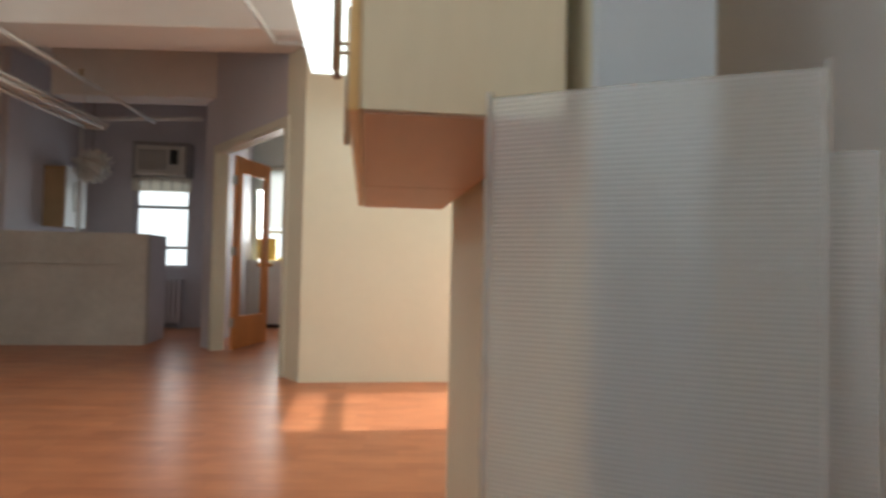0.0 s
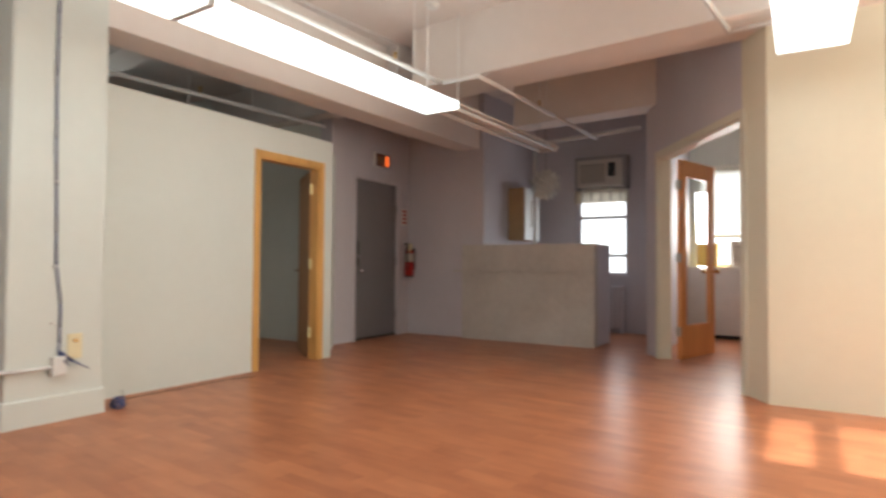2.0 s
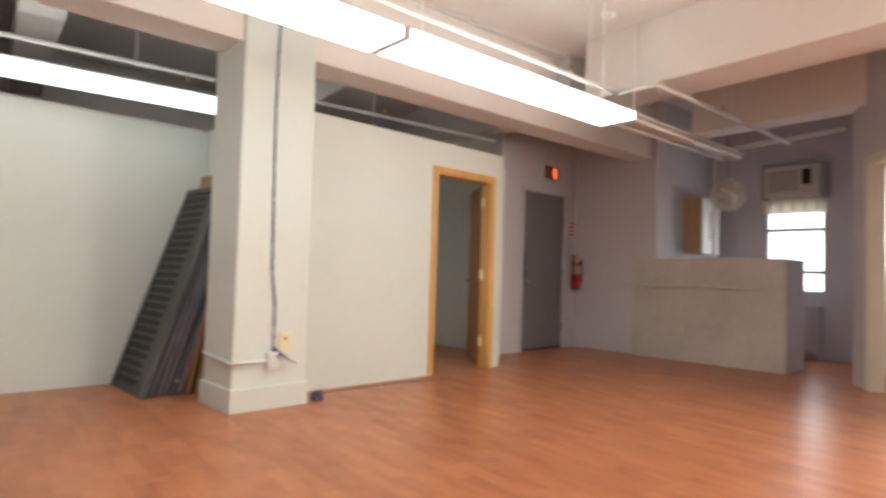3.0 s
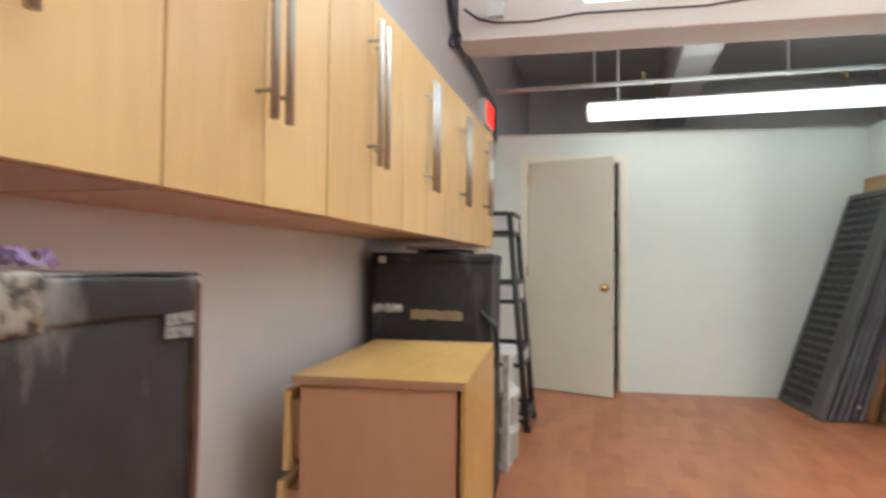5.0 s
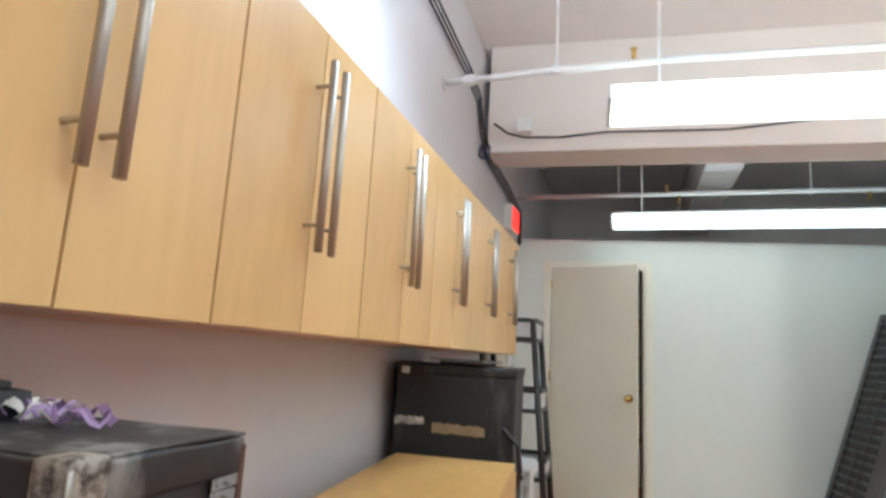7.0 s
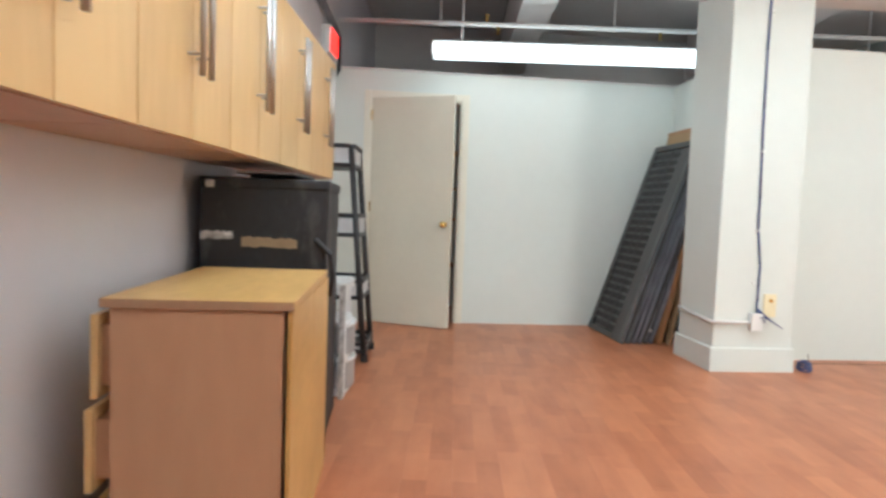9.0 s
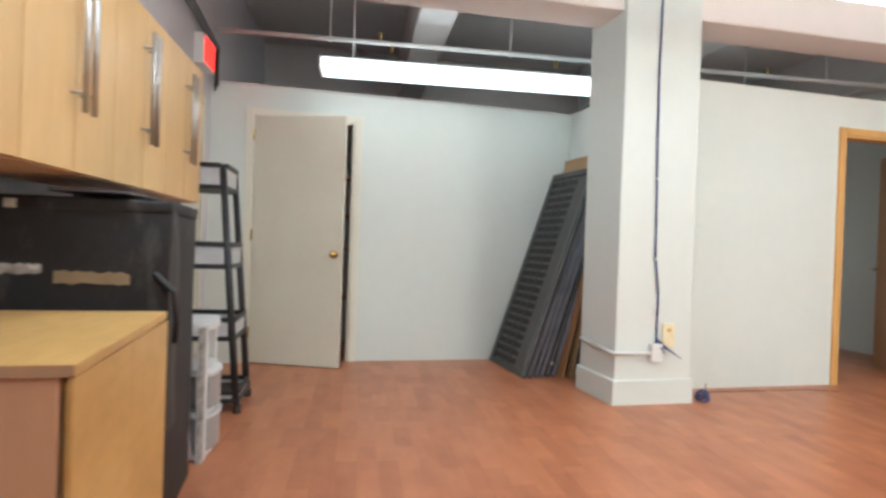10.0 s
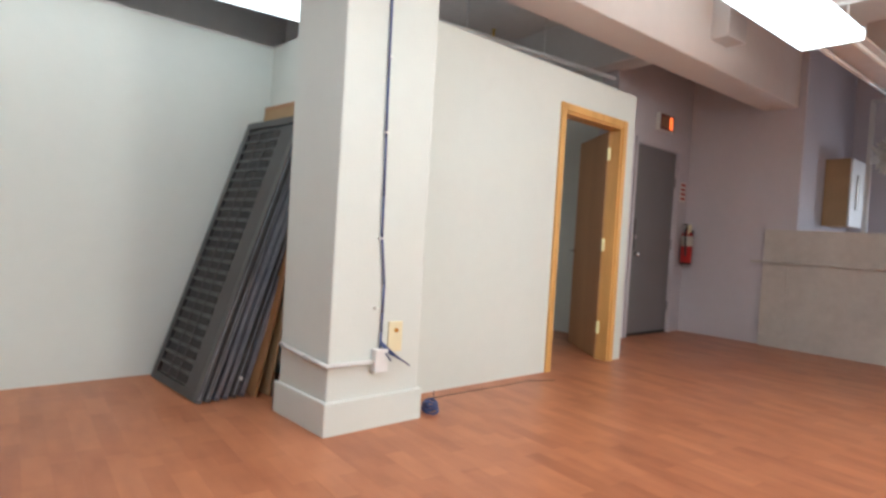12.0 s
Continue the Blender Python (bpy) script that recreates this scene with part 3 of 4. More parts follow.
# White closet door, ajar, in the west wall.
trim("door_frame_closet", pose(-5.89, 0.27, 0, 0, 0, 0) @ pose(0, 0, 0, 0, 0, 90) @ Matrix.Translation((-0.83, 0, 0)), 0.83, 2.04, trim_white, "cream painted door casing")
cd = thing("closet_door", pose(-5.875, -0.545, 0.012, 0, 0, 66), "cream flush door standing ajar with a round brass knob", "door")
part("leaf", box(0, 0, 0, 0.775, 0.036, 2.02, bevel=0.003), door_cream, cd)
for s, y in ((-1, 0.0), (1, 0.036)):
    k = part("knob", rod((0.715, y, 0.91), (0.715, y + s * 0.035, 0.91), 0.012), brass, cd, "round brass knob")
    bm = bmesh.new()
    bmesh.ops.create_uvsphere(bm, u_segments=16, v_segments=10, radius=0.028, matrix=Matrix.Translation((0.715, y + s * 0.05, 0.91)))
    part("grip", bm, brass, k, smooth=True)
    part("rose", rod((0.715, y, 0.91), (0.715, y + s * 0.006, 0.91), 0.03, 16), brass, k)
for z in (0.2, 1.0, 1.82):
    part("hinge", rod((-0.004, -0.006, z), (-0.004, -0.006, z + 0.09), 0.007, 8), brass, cd)
closet = thing("closet_shelf", pose(-6.3, -0.1, 0), "dark closet shelving behind the ajar door", "shelf")
for z in (0.5, 0.95, 1.25, 1.6):
    part("shelf", box(-0.2, -0.6, z, 0.1, 0.6, z + 0.02), plywood, closet)
part("side", box(-0.22, -0.62, 0, 0.1, -0.6, 1.8), plywood, closet)
part("side", box(-0.22, 0.6, 0, 0.1, 0.62, 1.8), plywood, closet)
wall("wall_closet_rear", (-6.9, 2.2), (-6.9, -1.2), 0, 2.28, -0.1, bay_paint, "grey rear wall of the closet")
lid = structure("ceiling_closet", box(-6.95, -0.85, 2.285, -5.9, 2.26, 2.30), bay_paint, "plasterboard lid over the closet", "ceiling")

# Pine-trimmed office door, open inwards.
trim("door_frame_office", pose(-4.66, 4.11, 0, 0, 0, 90), 0.82, 2.04, pine, "knotty orange pine door casing")
od = thing("office_door", pose(-4.775, 4.908, 0.012, 0, 0, 143), "brown wooden flush door standing open with a steel lever", "door")
part("leaf", box(0, -0.036, 0, 0.78, 0, 2.01, bevel=0.003), oak_door, od)
for s, y in ((1, 0.0), (-1, -0.036)):
    lv = part("lever", rod((0.72, y, 0.93), (0.72, y + s * 0.05, 0.93), 0.01), chrome, od, "steel lever handle")
    part("grip", rod((0.72, y + s * 0.055, 0.93), (0.60, y + s * 0.055, 0.93), 0.012), chrome, lv)
for z in (0.22, 0.95, 1.75):
    part("hinge", box(-0.02, -0.038, z, 0.006, 0.004, z + 0.11), hinge_cream, od, "pale yellow painted hinge")

# Grey entrance door, shut.
trim("door_frame_entrance", pose(-5.31, 6.31, 0, 0, 0, 90), 0.96, 2.19, mauve_paint, "grey painted steel door frame", t=0.045, depth=0.2)
ed = thing("entrance_door", pose(-5.335, 6.332, 0.005, 0, 0, 90), "dark grey steel entrance door, shut, with lock plates", "door")
part("leaf", box(0, 0, 0, 0.916, 0.045, 2.16, bevel=0.003), door_grey, ed)
part("door_sweep", box(0.0, -0.006, 0.0, 0.916, 0.0, 0.03), black_plastic, ed, "black rubber door sweep")
part("lock_plate", box(0.02, -0.012, 0.98, 0.075, 0, 1.32, bevel=0.003), lock_steel, ed, "dark steel lock plate")
part("guard_plate", box(-0.004, -0.008, 0.82, 0.016, 0, 1.50, bevel=0.002), lock_steel, ed, "dark steel guard strip along the edge")
kb = part("knob", rod((0.07, 0, 0.93), (0.07, -0.05, 0.93), 0.012), chrome, ed, "round steel knob")
bm = bmesh.new()
bmesh.ops.create_uvsphere(bm, u_segments=14, v_segments=8, radius=0.026, matrix=Matrix.Translation((0.07, -0.06, 0.93)))
part("grip", bm, chrome, kb, smooth=True)
part("deadbolt", rod((0.06, 0, 1.12), (0.06, -0.025, 1.12), 0.024, 16), chrome, ed)
for z in (0.25, 1.0, 1.75):
    part("hinge", rod((0.925, -0.008, z), (0.925, -0.008, z + 0.12), 0.01, 8), door_grey, ed)


# Signs and extinguisher.
es = thing("exit_sign", pose(-5.31, 6.83, 2.365, 0, 0, 90), "lit exit sign glowing orange-red on the wall", "exit sign")
part("case", box(-0.16, -0.05, 0, 0.16, -0.001, 0.2, bevel=0.006), white_plastic, es)
part("panel_lit", box(0.055, -0.0565, 0.03, 0.125, -0.0515, 0.17, bevel=0.002), sign_orange, es, "glowing orange end of the sign")
part("panel_dim", box(-0.148, -0.056, 0.012, 0.148, -0.051, 0.188), sign_dark, es, "dim dark red face of the sign")
for x in (-0.115, -0.06, -0.005):
    part("letter_bar", box(x, -0.0575, 0.045, x + 0.024, -0.0562, 0.155), cardboard, es, "dim tan letter stroke")
es2 = thing("exit_sign", pose(-5.5, on_south(-5.5), 2.275) @ pose(0, 0, 0, 0, 0, 180 - math.degrees(TILT)), "lit red exit sign on the wall above a door", "exit sign")
part("case", box(-0.16, -0.07, 0, 0.16, -0.001, 0.22, bevel=0.006), white_plastic, es2)
part("panel_lit", box(-0.14, -0.076, 0.02, 0.14, -0.071, 0.2), sign_red, es2, "glowing red face")
ex = thing("fire_extinguisher", pose(-5.21, 7.42, 0.84), "red fire extinguisher with a yellow tag hung on the wall", "fire extinguisher")
part("cylinder", rod((0, 0, 0.02), (0, 0, 0.36), 0.068, 20), red_paint, ex, "red steel cylinder", smooth=True)
part("shoulder", rod((0, 0, 0.36), (0, 0, 0.42), 0.068, 20, 0.02), red_paint, ex, smooth=True)
part("wrap_label", rod((0, 0, 0.22), (0, 0, 0.345), 0.0695, 20), ac_beige, ex, "faded instruction label round the cylinder", smooth=True)
part("foot", rod((0, 0, 0), (0, 0, 0.02), 0.06, 20), black_plastic, ex)
part("valve", rod((0, 0, 0.42), (0, 0, 0.49), 0.02, 12), chrome, ex)
part("handle", box(-0.015, -0.11, 0.47, 0.015, 0.03, 0.49, bevel=0.004), black_plastic, ex)
part("hose", tube([(0, -0.03, 0.45), (0.02, -0.1, 0.4), (0.03, -0.09, 0.2), (0.03, -0.075, 0.1)], 0.013, 8), black_plastic, ex, smooth=True)
part("tag", box(0.035, -0.07, 0.36, 0.041, 0.02, 0.48), beige_plate, ex, "yellow inspection tag")
part("bracket", box(-0.02, 0.06, 0.1, 0.02, 0.128, 0.42), black_plastic, ex)
ns = thing("notice_sign", pose(-5.31, 7.42, 1.72, 0, 0, 90), "small red and white notice sign beside the entrance door", "sign")
part("plate", box(-0.07, -0.006, -0.12, 0.07, -0.001, 0.12), paper_white, ns)
for k in range(4):
    part("bar", box(-0.055, -0.009, 0.07 - 0.055 * k, 0.055, -0.0065, 0.1 - 0.055 * k), red_paint, ns, "red bar of writing")

# ---- counter and alcove ----
ct = thing("reception_counter", pose(-4.05, 7.5, 0), "tall greyish beige painted reception counter with scuffed front panel", "counter")
part("front", box(-0.30, -0.02, 0, 1.585, 0.10, 1.30, bevel=0.006), counter_paint, ct)
part("side", box(1.49, 0.102, 0, 1.583, 0.66, 1.298, bevel=0.006), mauve_paint, ct)
part("ledge", box(-0.42, -0.055, 0.928, 1.28, -0.021, 0.950, bevel=0.004), counter_paint, ct)
for a in ((-0.05, 0.16, -0.035, 0.89), (1.22, 0.16, 1.235, 0.89)):
    part("batten", box(a[0], -0.028, a[1], a[2], -0.021, a[3]), counter_paint, ct)
part("kickboard", box(-0.28, -0.032, 0, 1.58, -0.021, 0.14, bevel=0.003), counter_paint, ct)
part("worktop", box(-0.0, 0.102, 0.72, 1.488, 0.62, 0.75), counter_paint, ct)
wc = thing("wall_cabinet", pose(-4.05, 8.35, 1.40), "small hanging cabinet with brown sides and a white door", "cabinet")
part("body", box(0.001, 0, 0, 0.255, 0.55, 0.78, bevel=0.003), cardboard, wc)
wd = part("door", box(0.257, 0.0, 0, 0.277, 0.55, 0.78, bevel=0.003), white_plastic, wc, "white cabinet door")
part("handle", box(0.278, 0.2, 0.2, 0.295, 0.27, 0.6, bevel=0.006), steel, wd)
pl = thing("pendant_lamp", pose(-3.30, 7.95, 2.13), "white pendant lamp made of spiky folded paper petals", "lamp")
bm = bmesh.new()
for k in range(90):
    z = 1 - 2 * (k + 0.5) / 90
    a = k * 2.39996
    d = Vector((math.sqrt(1 - z * z) * math.cos(a), math.sqrt(1 - z * z) * math.sin(a), z))
    side = d.cross(Vector((0.3, 0.2, 1))).normalized() * 0.055
    up = d.cross(side).normalized() * 0.012
    base, tip = d * 0.12, d * (0.235 + 0.03 * math.sin(k * 3.1))
    v = [bm.verts.new(base + side * 0.5), bm.verts.new(base - side * 0.5), bm.verts.new((base + tip) / 2 - side + up), bm.verts.new(tip), bm.verts.new((base + tip) / 2 + side + up)]
    bm.faces.new(v)
part("petals", bm, paper_white, pl)
bm = bmesh.new()
bmesh.ops.create_uvsphere(bm, u_segments=12, v_segments=8, radius=0.13)
part("core", bm, paper_white, pl, smooth=True)
part("cord", rod((0, 0, 0.09), (0, 0, CEIL - 2.13), 0.004, 6), cable_dark, pl)


def window(name, m, w, h, z, material, bars, label):
    """A sash window: local x across, y outwards."""
    o = thing(name, m, label, "window", "", "structure")
    part("window_sill", box(-0.03, -0.05, z - 0.03, w + 0.03, 0.10, z - 0.001, bevel=0.004), material, o)
    for a in (0, w - 0.045):
        part("window_frame", box(a, 0.04, z, a + 0.045, 0.12, z + h), material, o)
    for b in (z, z + h - 0.045, *[z + h * k for k in bars]):
        part("rail", box(0.046, 0.045, b, w - 0.046, 0.115, b + 0.045), material, o)
    pane = part("pane", box(0.046, 0.078, z + 0.046, w - 0.046, 0.082, z + h - 0.046), clear_glass, o)
    pane.visible_shadow = False
    return o


window("window_1", pose(-3.34, 9.4, 0), 0.8, 1.33, 0.88, mauve_paint, (0.21, 0.66), "bright alcove sash window with dark painted frame")
va = thing("window_valance", pose(-3.36, 9.36, 2.0), "beige striped cloth valance over the window", "curtain")
for k in range(12):
    part("fold", box(0.07 * k, -0.012 * (k % 2), 0, 0.07 * k + 0.068, 0.02 - 0.012 * (k % 2), 0.22, bevel=0.006), valance_cloth, va)
for k in range(5):
    part("stripe", box(0.1 + 0.15 * k, -0.017, 0.03, 0.14 + 0.15 * k, -0.0125, 0.17), ac_beige, va)


def air_conditioner(name, m, w, h, d, label, surround=0.0):
    o = thing(name, m, label, "air conditioner")
    if surround:
        for x0, x1, z0, z1 in ((-surround, 0, -0.02, h + surround), (w, w + surround, -0.02, h + surround), (0.001, w - 0.001, h, h + surround)):
            part("surround", box(x0, 0.06, z0, x1, d + 0.001, z1), board_grey, o, "dark grey board filling the opening")
    part("case", box(0, 0, 0, w, d, h, bevel=0.014), ac_beige, o)
    g = part("grille", box(0.05, -0.010, 0.07, w * 0.62, -0.001, h - 0.07, bevel=0.003), ac_grille, o)
    for k in range(9):
        part("slat", box(0.056, -0.016, 0.08 + (h - 0.16) * k / 9, w * 0.61, -0.0105, 0.08 + (h - 0.16) * k / 9 + 0.012), ac_beige, g)
    part("control_panel", box(w * 0.70, -0.008, h * 0.36, w * 0.86, -0.001, h * 0.86), dark_hole, o, "black control panel")
    part("lip", box(0.03, -0.03, 0.012, w - 0.03, -0.001, 0.04, bevel=0.004), ac_beige, o)
    return o


air_conditioner("air_conditioner", pose(-3.25, 9.15, 2.225), 0.68, 0.42, 0.249, "beige window air conditioner mounted above the alcove window", 0.06)
rad = thing("radiator", pose(-3.2, 9.22, 0.0), "old cast iron radiator under the alcove window", "radiator")
for k in range(9):
    part("section", box(0.07 * k, 0, 0.08, 0.07 * k + 0.055, 0.14, 0.72, bevel=0.02), mauve_paint, rad)
for k in (0, 8):
    part("foot", box(0.07 * k + 0.01, 0.02, 0, 0.07 * k + 0.045, 0.12, 0.09), mauve_paint, rad)

# ---- angled doorway and far office ----
dm = Matrix.Translation((-0.47, 5.23, 0)) @ Matrix.Rotation(math.atan2(2.16, -1.35), 4, "Z")
trim("door_frame_glass", dm @ Matrix.Translation((2.15, 0, 0)) @ pose(0, 0, 0, 0, 0, 180), 1.79, 2.22, trim_white, "cream painted casing of the wide doorway", t=0.07, d=0.02, depth=0.12)
gd = thing("glass_door", pose(-1.39, 7.08, 0.012, 0, 0, 73), "orange stained wooden door with a tall glass pane, open", "door")
bm = bmesh.new()
for a in ((0, 0, 0.13, 2.18), (0.69, 0, 0.82, 2.18), (0.13, 0, 0.69, 0.36), (0.13, 2.0, 0.69, 2.18)):
    bm_box(bm, a[0], 0, a[1], a[2], 0.04, a[3])
part("leaf_frame", bm, orange_wood, gd)
part("pane", box(0.131, 0.017, 0.361, 0.689, 0.023, 1.999), clear_glass, gd).visible_shadow = False
kb = part("knob", rod((0.76, -0.05, 0.95), (0.76, 0.09, 0.95), 0.01), brass, gd)
for y in (-0.06, 0.10):
    bm = bmesh.new()
    bmesh.ops.create_uvsphere(bm, u_segments=12, v_segments=8, radius=0.026, matrix=Matrix.Translation((0.76, y, 0.95)))
    part("grip", bm, brass, kb, smooth=True)
for z in (0.25, 1.05, 1.85):
    part("hinge", box(-0.03, -0.004, z, 0.0, 0.044, z + 0.1), steel, gd, "steel hinge")
window("window_2", pose(-1.6, 9.75, 0), 1.4, 1.43, 1.02, trim_white, (0.3,), "bright office window with cream frame")
bl = thing("roller_blind", pose(-1.6, 9.70, 1.55), "white roller blind half lowered over the office window", "blind")
part("cloth", box(0.02, 0, 0, 1.38, 0.004, 0.9), blind_white, bl)
part("roller", rod((0.0, 0.02, 0.92), (1.4, 0.02, 0.92), 0.03, 12), blind_white, bl)
part("weight_bar", box(0.02, -0.006, -0.02, 1.38, 0.01, 0.0), blind_white, bl)
air_conditioner("air_conditioner", pose(-1.15, 9.55, 1.03), 0.6, 0.36, 0.2, "beige air conditioner set in the office window")
yb = thing("storage_box", pose(-1.58, 9.5, 1.03), "small yellow cardboard box on the window ledge", "box")
part("body", box(0, 0, 0, 0.28, 0.18, 0.3, bevel=0.004), yellow_box, yb)
part("lid", box(-0.006, -0.006, 0.3, 0.286, 0.186, 0.33, bevel=0.004), yellow_box, yb)
ln = thing("heater_cover", pose(-1.9, 9.42, 0), "grey white heater cover under the office window", "heater cover")
part("front", box(0, 0, 0.06, 3.6, 0.02, 0.98), white_metal, ln)
part("top", box(0, -0.02, 0.982, 3.6, 0.32, 1.02, bevel=0.004), white_metal, ln)
part("kick", box(0.02, 0.03, 0, 3.58, 0.05, 0.06), dark_hole, ln)
window("window_3", pose(3.2, 4.84, 0, 0, 0, -90), 1.13, 1.72, 0.9, trim_white, (0.805,), "large sunny window in the outer wall")

# ---- hanging cabinets ----
def hanging_unit(m, n, w, h, depth, pull, label, group, sides=None):
    """A cabinet with n doors; each door carries a long steel bar pull. Local x along the front, y to the wall."""
    o = thing("hanging_cabinet", m, label, "cabinet", group)
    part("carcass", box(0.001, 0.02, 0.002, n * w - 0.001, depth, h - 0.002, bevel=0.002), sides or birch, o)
    part("bottom_panel", box(0.004, 0.024, -0.003, n * w - 0.004, depth - 0.004, 0.0015), birch_edge, o)
    for k in range(n):
        d = part("door", box(k * w + 0.0022, 0, 0, (k + 1) * w - 0.0022, 0.018, h, bevel=0.002), birch, o)
        x = (k + 1) * w - 0.03 if k % 2 == 0 else k * w + 0.03
        hd = part("handle", rod((x, -0.042, pull[0]), (x, -0.042, pull[1]), 0.0095, 12), steel, d, "long brushed steel bar handle", smooth=True)
        for z in (pull[0] + 0.06, pull[1] - 0.06):
            part("post", rod((x, -0.042, z), (x, 0.0, z), 0.005, 8), steel, hd)
    return o


UP = "birch veneer hanging cabinet with two doors and long steel bar handles"
SW = pose(-0.11, -1.150, 0, 0, 0, 180 - math.degrees(math.atan(0.1)))
# Seven units in a row along the south wall.
for k in range(7):
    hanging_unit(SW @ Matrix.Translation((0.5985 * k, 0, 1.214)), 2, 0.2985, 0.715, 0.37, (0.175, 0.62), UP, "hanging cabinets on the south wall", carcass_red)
EAST = pose(0.025, 2.60, 0, 0, 0, -90)
CR = "birch veneer hanging cabinet with steel bar handles on the cream wall"
hanging_unit(EAST @ Matrix.Translation((0.0, 0, 1.235)), 2, 0.335, 0.75, 0.345, (0.19, 0.66), CR, "hanging cabinets on the cream wall", birch_pale_lit)
hanging_unit(EAST @ Matrix.Translation((0.671, 0, 1.235)), 2, 0.435, 0.75, 0.345, (0.19, 0.66), CR, "hanging cabinets on the cream wall", birch_pale_lit)
fp = thing("room_divider", pose(0.235, 1.02, 0, 0, 0, -30), "frosted ribbed plastic sheets standing on edge beside the wall stub", "panel")


def ribbed(x0, x1, top, y0, turn):
    """A sheet with fine horizontal ribs on both faces, a little bowed."""
    bm, rows, n = bmesh.new(), [], 9
    for k in range(int((top - 0.012) / 0.0036)):
        z, r = 0.012 + 0.0036 * k, 0.0004 if k % 2 else 0.0
        front, back = [], []
        for i in range(n + 1):
            u = i / n
            x, y = x0 + (x1 - x0) * u, y0 + turn * (2 * u - 1) ** 2
            front.append(bm.verts.new((x, y - 0.002 - r, z)))
            back.append(bm.verts.new((x, y + 0.002, z)))
        rows.append(front + back[::-1])
    for low, high in zip(rows, rows[1:]):
        for i in range(len(low)):
            j = (i + 1) % len(low)
            bm.faces.new((low[i], low[j], high[j], high[i]))
    bm.faces.new(rows[0][::-1]), bm.faces.new(rows[-1])
    return bm


part("sheet", ribbed(0.006, 0.434, 1.258, 0.0, 0.006), frosted, fp)
part("sheet", ribbed(0.30, 0.50, 1.16, 0.035, -0.004), frosted, fp, "second frosted sheet behind the first")
for x in (0.0, 0.435):
    part("rim", box(x, -0.005, 0, x + 0.005, 0.01, 1.262, bevel=0.001), frosted, fp)

def dented(x0, y0, z0, x1, y1, z1, amp, seed, bevel=0.01):
    """A board box whose faces bulge and dent a little."""
    bm = box(x0, y0, z0, x1, y1, z1, bevel=bevel)
    bmesh.ops.subdivide_edges(bm, edges=[e for e in bm.edges if e.calc_length() > 0.05], cuts=7, use_grid_fill=True)
    for v in bm.verts:
        k = Vector((seed, seed * 1.7, 0))
        v.co += Vector((noise.noise(v.co * 7 + k), noise.noise(v.co * 7 + k * 2), 0.7 * noise.noise(v.co * 9 + k * 3))) * amp
    return bm


# ---- things along the south wall ----
TRUNK = pose(-1.109, -1.308, 0, 0, 0, -6)
tr = thing("shipping_trunk", TRUNK, "tall scuffed grey fibre shipping trunk standing on end", "trunk")
bm = dented(0.004, 0.006, 0.004, 0.236, 0.496, 1.038, 0.006, 1.0)
for v in bm.verts:
    if v.co.x < 0.1:
        v.co.x -= 0.03 * (1 - v.co.z / 1.05)
part("body", bm, trunk_fibre, tr, smooth=True)
part("lid", dented(0.0, 0.0, 1.032, 0.240, 0.501, 1.075, 0.0045, 4.0, bevel=0.005), trunk_fibre, tr, "dented fibre lid with a rubbed lower edge", smooth=True)
part("top_sheet", dented(-0.004, 0.012, 1.0745, 0.226, 0.497, 1.0785, 0.003, 5.5, bevel=0.0015), trunk_fibre, tr, "frayed top sheet lifting at its edge", smooth=True)
part("edge_strip", dented(-0.003, 0.488, 0.80, 0.007, 0.5015, 1.066, 0.0015, 6.1, bevel=0.0012), rust, tr, "rusty brown metal edge strip")
cap = part("corner_cap", dented(0.198, 0.460, 1.027, 0.2445, 0.5055, 1.081, 0.0018, 7.0, bevel=0.010), cap_metal, tr, "worn metal corner cap with rubbed paint", smooth=True)
part("seam", rod((0.2425, 0.5035, 1.031), (0.2425, 0.5035, 1.072), 0.0032, 8), steel, cap, "bright folded seam", smooth=True)
part("rivet", rod((0.208, 0.505, 1.040), (0.208, 0.5078, 1.040), 0.0036, 10), tape_brown, cap, "rusted rivet")
part("rivet", rod((0.244, 0.462, 1.040), (0.2468, 0.462, 1.040), 0.0036, 10), tape_brown, cap, "rusted rivet")
for x, z, tilt in ((0.012, 1.022, 1.5), (0.014, 1.006, -2.0)):
    part("label", box(0, 0, 0, 0.044, 0.0012, 0.0125), tape_grey, tr, "torn silver-grey sticker strip").matrix_local = pose(x, 0.5025, z, 0, tilt, 0)
part("strap", tube([(-0.006, 0.50, 0.66), (0.05, 0.502, 0.58), (0.13, 0.504, 0.47), (0.20, 0.504, 0.38)], 0.009, 8), black_plastic, tr, "black strap")
rb = thing("ribbon_pile", pose(-0.94, -1.03, 1.080), "loose pile of purple and white ribbon on the trunk", "ribbon")
rng = random.Random(4)
